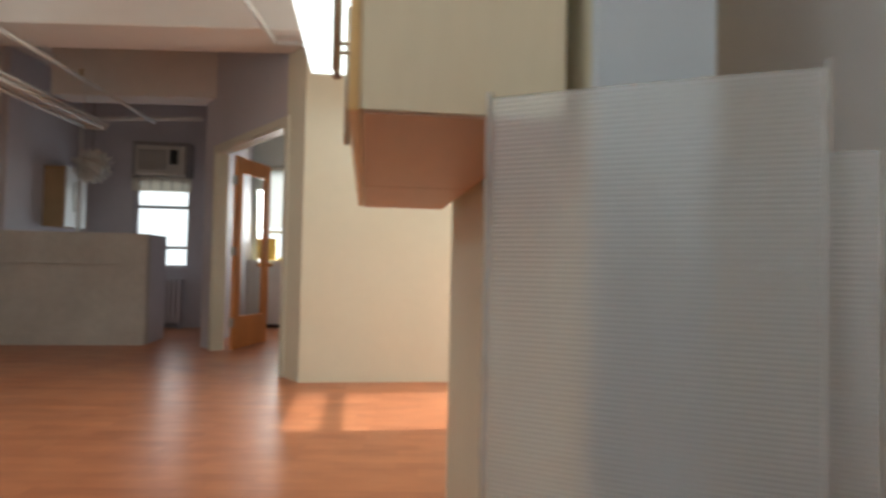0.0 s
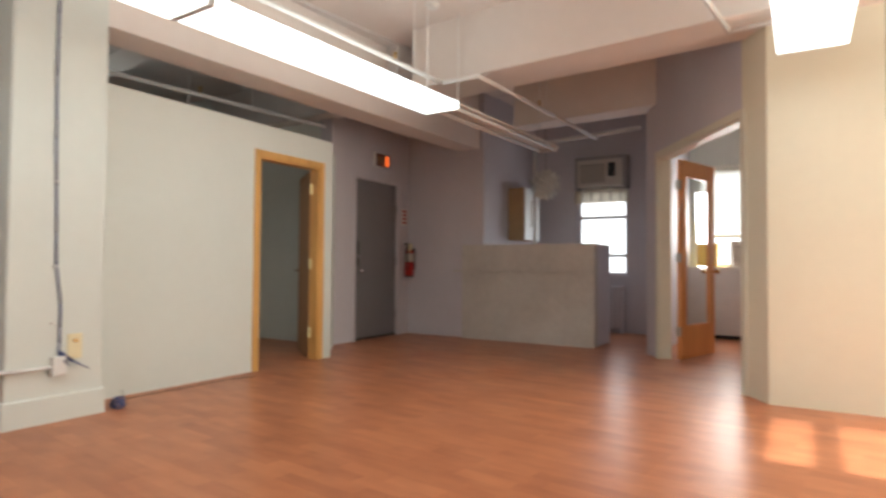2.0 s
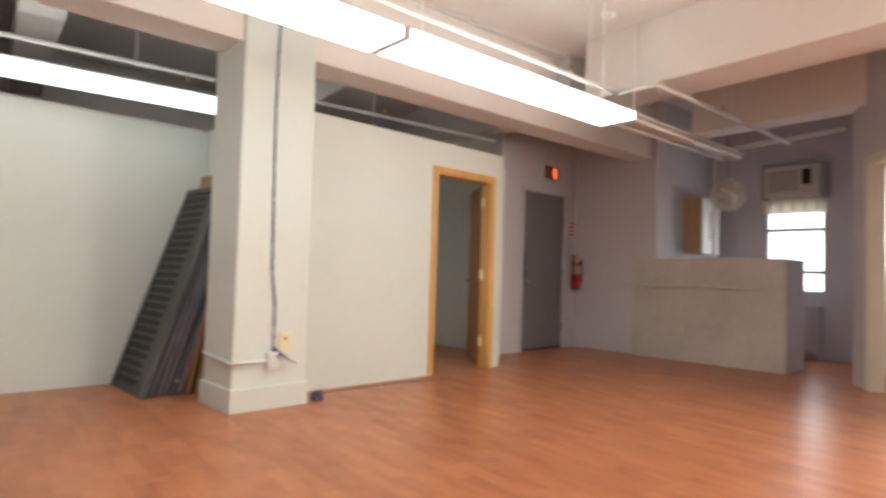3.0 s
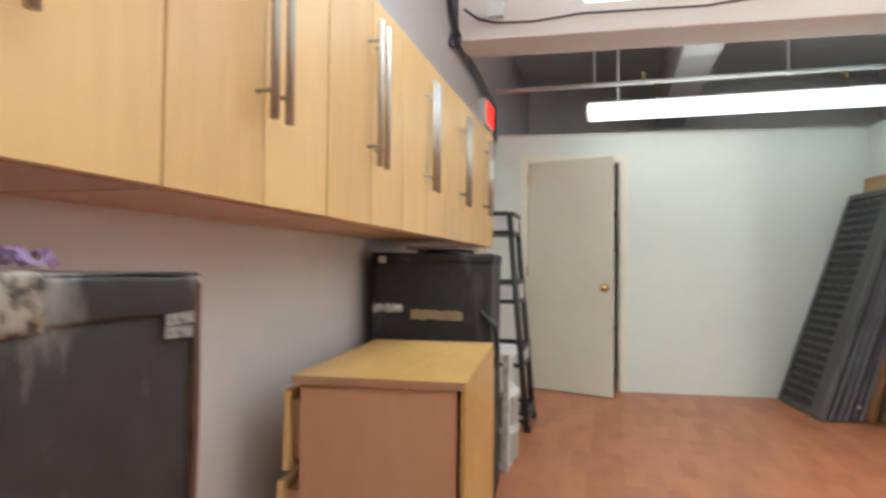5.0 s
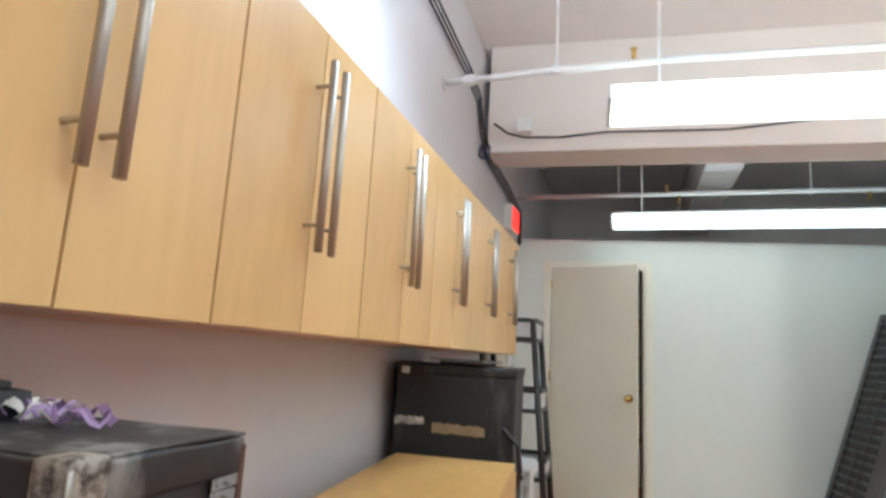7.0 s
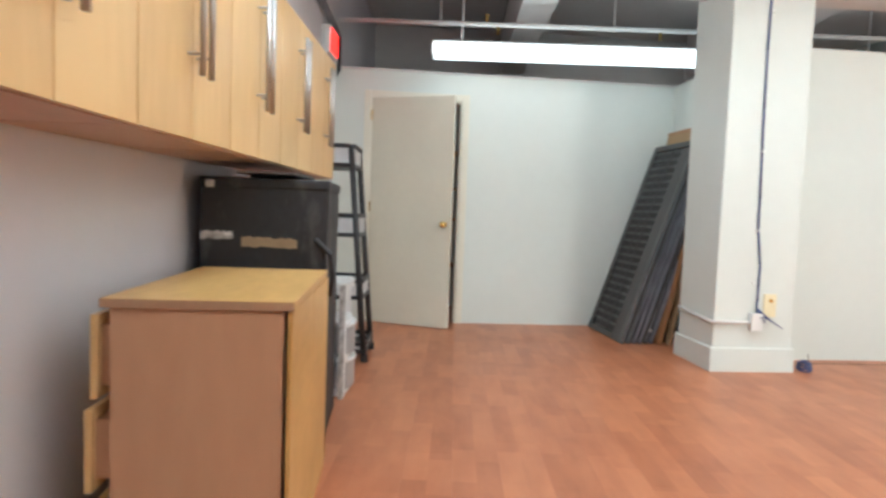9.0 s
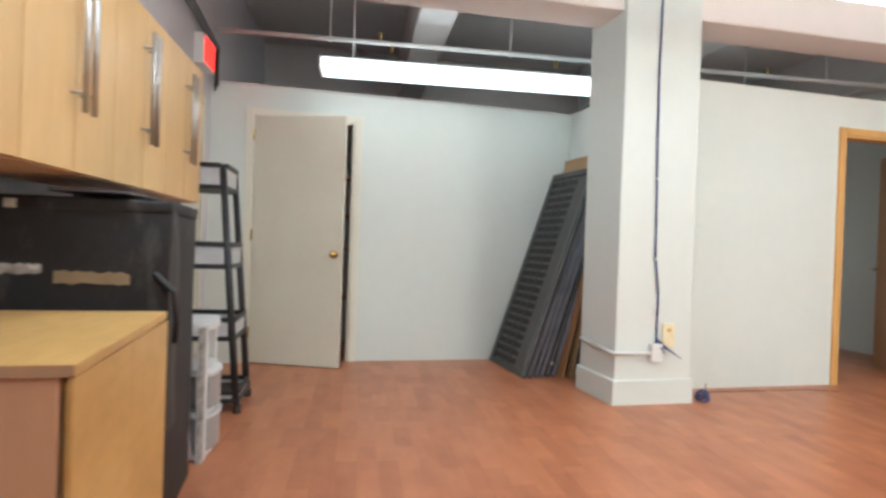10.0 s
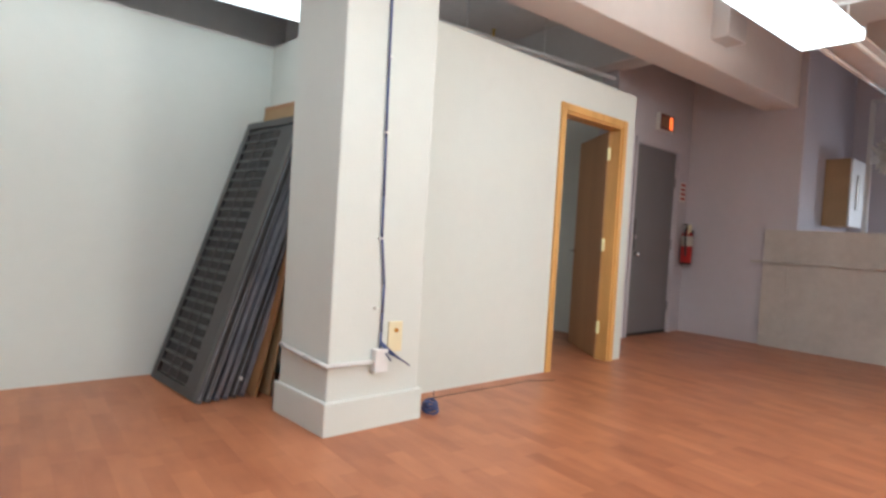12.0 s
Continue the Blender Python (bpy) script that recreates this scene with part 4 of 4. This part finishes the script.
for k in range(18):
    bm = bmesh.new()
    x, y, a = rng.uniform(-0.05, 0.04), rng.uniform(-0.08, 0.05), rng.uniform(0, 6.28)
    lower, upper = [], []
    for i in range(9):
        a += rng.uniform(-0.6, 0.6)
        d = Vector((math.cos(a), math.sin(a), 0))
        x, y = x + 0.010 * d.x, y + 0.010 * d.y
        p = Vector((x, y, 0.004 + 0.020 * math.sin(i * 0.7 + k) ** 2))
        s = Vector((-d.y, d.x, 0.9 * math.sin(i * 0.5 + k))).normalized() * (0.006 if k % 4 == 0 else 0.003)
        lower.append((bm.verts.new(p - s), bm.verts.new(p + s)))
        upper.append((bm.verts.new(p - s + Vector((0, 0, 0.0012))), bm.verts.new(p + s + Vector((0, 0, 0.0012)))))
    for i in range(8):
        bm.faces.new((lower[i][0], lower[i][1], lower[i + 1][1], lower[i + 1][0]))
        bm.faces.new((upper[i][0], upper[i + 1][0], upper[i + 1][1], upper[i][1]))
        for e in (0, 1):
            bm.faces.new((lower[i][e], lower[i + 1][e], upper[i + 1][e], upper[i][e]))
    part("ribbon", bm, ribbon_purple if k % 3 else paper_white, rb, "white ribbon" if k % 3 == 0 else "", smooth=True)
bg = thing("black_pouch", pose(-0.95, -1.13, 1.080), "flat black pouch lying on the trunk", "pouch")
part("body", box(-0.06, -0.07, 0, 0.06, 0.06, 0.036, bevel=0.014), black_plastic, bg)
part("flap", box(-0.055, -0.075, 0.030, 0.05, 0.03, 0.044, bevel=0.006), black_plastic, bg)

cb = thing("drawer_cabinet", pose(-1.982, -0.617, 0), "birch veneer drawer cabinet turned with its drawers to the wall", "cabinet")
part("top", box(-0.83, -0.475, 0.762, 0.012, 0.008, 0.786, bevel=0.003), birch_old, cb)
part("edging", box(0.012, -0.474, 0.763, 0.0135, 0.007, 0.785), plywood_edge, cb, "brown edging strip of the top")
part("carcass", box(-0.82, -0.455, 0.0, 0.0, -0.022, 0.76, bevel=0.003), plywood, cb)
for x0, x1 in ((-0.82, -0.412), (-0.41, -0.002)):
    part("back_panel", box(x0, -0.014, 0.0, x1, -0.002, 0.757, bevel=0.002), birch_old, cb, "loose birch back panel").matrix_basis = pose(0, 0.004, 0, 0, 0, -0.8)
for k, (z0, z1, out) in enumerate(((0.52, 0.74, 0.03), (0.27, 0.49, 0.045), (0.02, 0.24, 0.03))):
    d = part("drawer", box(-0.81, -0.475 - out, z0, -0.006, -0.457 - out, z1, bevel=0.002), birch, cb, "birch drawer front slightly pulled out")
    part("drawer_box", box(-0.78, -0.457 - out, z0 + 0.03, -0.03, -0.456, z1 - 0.03), plywood, d)

bb = thing("fibre_case", pose(-3.485, -1.143, 0, 0, 0, 0), "large black fibre shipping case with brown tape scraps", "trunk")
part("body", dented(0, 0, 0.004, 0.556, 0.515, 1.11, 0.004, 2.0), case_fibre, bb, smooth=True)
part("lid", dented(-0.003, -0.004, 1.10, 0.560, 0.521, 1.145, 0.006, 7.0), case_fibre, bb, smooth=True)
def torn(y0, y1, z0, z1, slope, seed):
    """A strip of tape with a ragged outline."""
    bm, rag = bmesh.new(), random.Random(seed)
    n = 14
    rows = []
    for i in range(n + 1):
        y, dz = y0 + (y1 - y0) * i / n, slope * i / n
        a, c = z0 + dz + rag.uniform(0, 0.009), z1 + dz - rag.uniform(0, 0.010)
        rows.append([bm.verts.new((x, y, z)) for x, z in ((0.5615, a), (0.5635, a), (0.5635, c), (0.5615, c))])
    for p, q in zip(rows, rows[1:]):
        for i in range(4):
            bm.faces.new((p[i], p[(i + 1) % 4], q[(i + 1) % 4], q[i]))
    bm.faces.new(rows[0]), bm.faces.new(rows[-1][::-1])
    return bm


part("tape", torn(0.17, 0.395, 0.858, 0.908, -0.006, 3), tape_brown, bb, "torn brown tape strip")
part("tape", torn(0.004, 0.135, 0.885, 0.925, 0.004, 8), tape_white, bb, "torn pale tape strip")
part("tape", torn(0.10, 0.128, 0.902, 0.926, 0.0, 12), paper_white, bb, "scrap of white paper tape").location.x = 0.0022
part("sticker", box(0.5632, 0.025, 1.10, 0.5652, 0.06, 1.13), tape_white, bb)
part("side_flap", dented(0.38, 0.508, 0.35, 0.55, 0.518, 1.11, 0.008, 9.0, 0.002), fibre_grey, bb, "worn grey side flap")
part("strap", tube([(0.56, 0.47, 0.90), (0.575, 0.535, 0.84), (0.56, 0.545, 0.74), (0.50, 0.53, 0.66)], 0.010, 8), black_plastic, bb, "hanging black strap")
for s in (0.0, 1.0):
    bk = thing("folder", pose(-3.39 + 0.16 * s, -1.05 + 0.1 * s, 1.147 + 0.012 * s, 0, 0, 14 - 22 * s), "dark flat folder lying on the black case", "folder", "folders on the case")
    part("cover", box(0, 0, 0, 0.32, 0.24, 0.003), black_plastic, bk)
    part("paper", box(0.006, 0.006, 0.003, 0.31, 0.23, 0.009), paper_white, bk)
    part("cover", box(0, 0, 0.009, 0.32, 0.24, 0.012), black_plastic, bk)

dr = thing("drawer_tower", pose(-4.02, -0.97, 0), "white plastic drawer tower with two translucent bowed drawers", "drawer tower")


def bowed(x0, x1, y0, y1, z0, z1, bow):
    """A slab whose front edge bulges outwards."""
    bm, n = bmesh.new(), 10
    low, high = [], []
    line = [(x0, y0)] + [(x0 + (x1 - x0) * i / n, y1 + bow * (1 - (2 * i / n - 1) ** 2)) for i in range(n + 1)] + [(x1, y0)]
    for x, y in line:
        low.append(bm.verts.new((x, y, z0)))
        high.append(bm.verts.new((x, y, z1)))
    for i in range(len(line)):
        j = (i + 1) % len(line)
        bm.faces.new((low[i], low[j], high[j], high[i]))
    bm.faces.new(low[::-1]), bm.faces.new(high)
    bmesh.ops.recalc_face_normals(bm, faces=bm.faces)
    return bm


part("top", bowed(0, 0.38, 0, 0.385, 0.600, 0.628, 0.03), white_plastic, dr)
for z in (0.010, 0.205, 0.395):
    part("shelf", bowed(0.002, 0.378, 0.002, 0.375, z, z + 0.02, 0.03), white_plastic, dr)
for x in (0.0, 0.335):
    for y in (0.0, 0.345):
        part("post", box(x, y, 0, x + 0.045, y + 0.04, 0.60, bevel=0.008), white_plastic, dr)
for z in (0.034, 0.229):
    d = part("drawer", bowed(0.05, 0.33, 0.03, 0.392, z, z + 0.150, 0.035), drawer_plastic, dr, "translucent grey plastic drawer")
    part("rim", bowed(0.046, 0.334, 0.028, 0.396, z + 0.151, z + 0.165, 0.038), white_plastic, d, "white drawer rim")
bn = thing("plastic_bag", pose(-3.585, -0.70, 0), "crumpled white plastic bag lying on the floor", "bag")
bm = bmesh.new()
bmesh.ops.create_icosphere(bm, subdivisions=4, radius=1.0)
for v in bm.verts:
    p = v.co.copy()
    f = 1 + 0.22 * noise.noise(p * 2.3) + 0.12 * noise.noise(p * 6.0)
    v.co = Vector((p.x * 0.085 * f, p.y * 0.06 * f, max(0.0, 0.10 + p.z * 0.13 * f)))
part("bag", bm, bag_film, bn, smooth=True)
pp = thing("poster_board", pose(-3.62, -0.62, 0, 0, 0, 0), "pale board leaning between the case and the drawers", "board")
part("board", box(0, 0, 0, 0.02, 0.03, 0.62), tape_white, pp)

rk = thing("shelf_rack", pose(-4.85, -0.90, 0, 0, 0, -5), "black plastic shelf rack with four empty tiers", "shelf")
for x in (0.0, 0.385):
    for y in (0.0, 0.365):
        part("post", rod((x + 0.018, y + 0.063, 0), (x - 0.072, y - 0.077, 1.46), 0.021, 12), black_plastic, rk, smooth=True)
        part("foot", rod((x + 0.018, y + 0.063, 0), (x + 0.018, y + 0.063, 0.05), 0.024, 12), black_plastic, rk)
for z, deep in ((0.06, 0.05), (0.42, 0.11), (0.84, 0.13), (1.31, 0.13)):
    off = -0.09 * (z + deep / 2) / 1.46
    lean = 0.045 - 0.14 * (z + deep / 2) / 1.46
    sh = part("tier", box(off - 0.004, lean - 0.004, z, off + 0.424, lean + 0.404, z + 0.028, bevel=0.006), black_plastic, rk)
    for y in (lean - 0.004, lean + 0.380):
        part("rim", box(off + 0.03, y, z + deep, off + 0.39, y + 0.024, z + deep + 0.028, bevel=0.004), black_plastic, sh)
        part("tray_side", box(off + 0.04, y + 0.008, z + 0.029, off + 0.38, y + 0.014, z + deep - 0.001), clear_plastic, sh, "pale translucent tray side")
    for x in (off - 0.004, off + 0.400):
        part("rim", box(x, lean + 0.03, z + deep, x + 0.024, lean + 0.37, z + deep + 0.028, bevel=0.004), black_plastic, sh)
        part("tray_side", box(x + 0.008, lean + 0.04, z + 0.029, x + 0.014, lean + 0.36, z + deep - 0.001), clear_plastic, sh, "pale translucent tray side")

sm = pose(-4.75, on_south(-4.75), 0, 0, 0, 180 - math.degrees(TILT))
trim("door_frame_rear", sm, 0.86, 2.04, trim_white, "cream painted casing of the rear door", depth=-0.006)
rd = thing("rear_door", sm @ Matrix.Translation((0.02, -0.012, 0.01)), "cream painted rear door, shut, with a brass lock", "door")
part("leaf", box(0, 0, 0, 0.82, 0.011, 2.0), door_cream, rd)
lp = part("lock", box(0.06, -0.03, 1.02, 0.16, 0, 1.14, bevel=0.004), brass, rd, "brass rim lock")
part("bolt", rod((0.11, -0.03, 1.08), (0.11, -0.045, 1.08), 0.018, 12), brass, lp)
part("bar", rod((0.20, -0.03, 0.3), (0.20, -0.03, 1.75), 0.012, 10), brass, rd, "vertical brass bolt bar")

# ---- leaning screens ----
def screen_panel(k, tilt):
    m = pose(-5.82, 1.52 + 0.052 * k, 0.0, 0, 0, 0) @ pose(0, 0, 0, -tilt, 0, 2)
    o = thing("screen_panel", m, "dark grey louvred panel leaning against the wall" if k == 0 else "dark grey framed panel stacked behind a louvred one", "panel", "leaning panels")
    w, h, d = 0.72 - 0.006 * k, 1.80 - 0.015 * k, 0.034
    for x in (0, w - 0.05):
        part("stile", box(x, 0, 0.012, x + 0.05, d, h, bevel=0.004), metal_bluish if k in (2, 3, 5) else screen_edge, o)
    for z in (0.012, h - 0.05):
        part("rail", box(0.051, 0.001, z, w - 0.051, d - 0.001, z + 0.05, bevel=0.003), screen_dark, o)
    if k == 0:
        part("backing", box(0.051, 0.026, 0.063, w - 0.051, 0.031, h - 0.051), screen_edge, o)
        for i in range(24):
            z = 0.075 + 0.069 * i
            part("slat", box(0.10, 0.006, z, w - 0.22, 0.022, z + 0.046, bevel=0.006), screen_slot_shade, o, "solid slot bar, the recess's shade put into its dark colour")
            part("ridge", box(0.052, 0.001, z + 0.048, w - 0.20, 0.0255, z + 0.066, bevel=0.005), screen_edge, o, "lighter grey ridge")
        part("bar", box(w - 0.20, 0.0, 0.063, w - 0.051, 0.0255, h - 0.063, bevel=0.004), screen_dark, o)
        for x in (0.052, 0.24, 0.37):
            part("bar", box(x, -0.003, 0.063, x + 0.018, 0.0005, h - 0.063, bevel=0.001), screen_dark, o)
    else:
        part("infill", box(0.051, 0.010, 0.063, w - 0.051, 0.024, h - 0.051), screen_dark, o)
    if k == 4:
        part("knob", rod((w + 0.003, 0.018, 0.13), (w + 0.018, 0.018, 0.13), 0.012, 12), paper_white, o, "small white knob")
    for y in (0.006, 0.022) if k % 2 else (0.012,):
        part("edge_strip", box(w + 0.0005, y, 0.03, w + 0.003, y + 0.005, h - 0.02), metal_bright, o, "bright worn metal edge strip")
    return o


for k in range(6):
    screen_panel(k, 18.5 - 0.2 * k)
wp = thing("plywood_sheet", pose(-5.8, 1.85, 0) @ pose(0, 0, 0, -12.3, 0, 2), "plywood sheet leaning behind the dark panels", "board")
part("sheet", box(0, 0, 0.01, 0.73, 0.012, 1.86), oak_door, wp)
cs = thing("cardboard_sheet", pose(-5.86, 1.93, 0) @ pose(0, 0, 0, -9.2, 0, 2), "brown cardboard sheet leaning behind the panels", "board")
part("sheet", box(0, 0, 0.01, 0.80, 0.01, 1.865), cardboard, cs)
part("edge", box(0.0, -0.006, 1.846, 0.80, -0.0005, 1.872, bevel=0.002), oak_door, cs, "folded darker top edge")

# ---- outside ----
structure("ground", box(-400, -400, -9.2, 400, 400, -9.0), asphalt, "asphalt street far below", "ground")
# Added glowing sheet in place of daylit buildings and sky.
structure("backdrop", box(-30, 26, -9, 30, 26.2, 22), backdrop_glow, "plain glowing sheet standing in for the bright outdoors", "backdrop")

# ---- floor boards ----
LEN, WID = 1.24, 0.193
slab = box(-8.5, 0, -0.004, 3.3, 9.9, 0.0032)
for v in slab.verts:
    if v.co.y < 1:
        v.co.y = on_south(v.co.x) - 0.05
floor = structure("floor", slab, laminate, "reddish brown glossy laminate floor", "floor")


def board_mesh(x0, x1):
    bm = bmesh.new()
    w, z, c = WID - 0.0002, 0.004, 0.0003
    v = [bm.verts.new(p) for p in ((x0, 0, 0), (x1, 0, 0), (x1, w, 0), (x0, w, 0), (x0 + c, c, z), (x1 - c, c, z), (x1 - c, w - c, z), (x0 + c, w - c, z))]
    bm.faces.new(v[4:])
    for i in range(4):
        bm.faces.new((v[i], v[(i + 1) % 4], v[4 + (i + 1) % 4], v[4 + i]))
    return bm


bm = board_mesh(0.0001, LEN - 0.0001)
board = bpy.data.meshes.new("board")
bm.to_mesh(board)
bm.free()
board.materials.append(laminate)
rest, count = bmesh.new(), 0
for r in range(-8, 52):
    y, off = r * WID, (r * 0.437) % 1.0 * LEN
    for c in range(-8, 4):
        x = c * LEN + off
        near = -5.2 < x + LEN / 2 < 0.6 and -1.0 < y < 8.0 and count < 300
        if near:
            ob = new("plank", board)
            ob.parent, ob.matrix_local = floor, GRID @ Matrix.Translation((x, y, 0))
            count += 1
        elif -8.4 < x and x + LEN < 3.3:
            v = [rest.verts.new(p) for p in ((x, y, 0.004), (x + LEN - 0.0002, y, 0.004), (x + LEN - 0.0002, y + WID - 0.0002, 0.004), (x, y + WID - 0.0002, 0.004))]
            rest.faces.new(v)
tagged(part("planks", rest, laminate, floor), kind="stuff").matrix_local = GRID
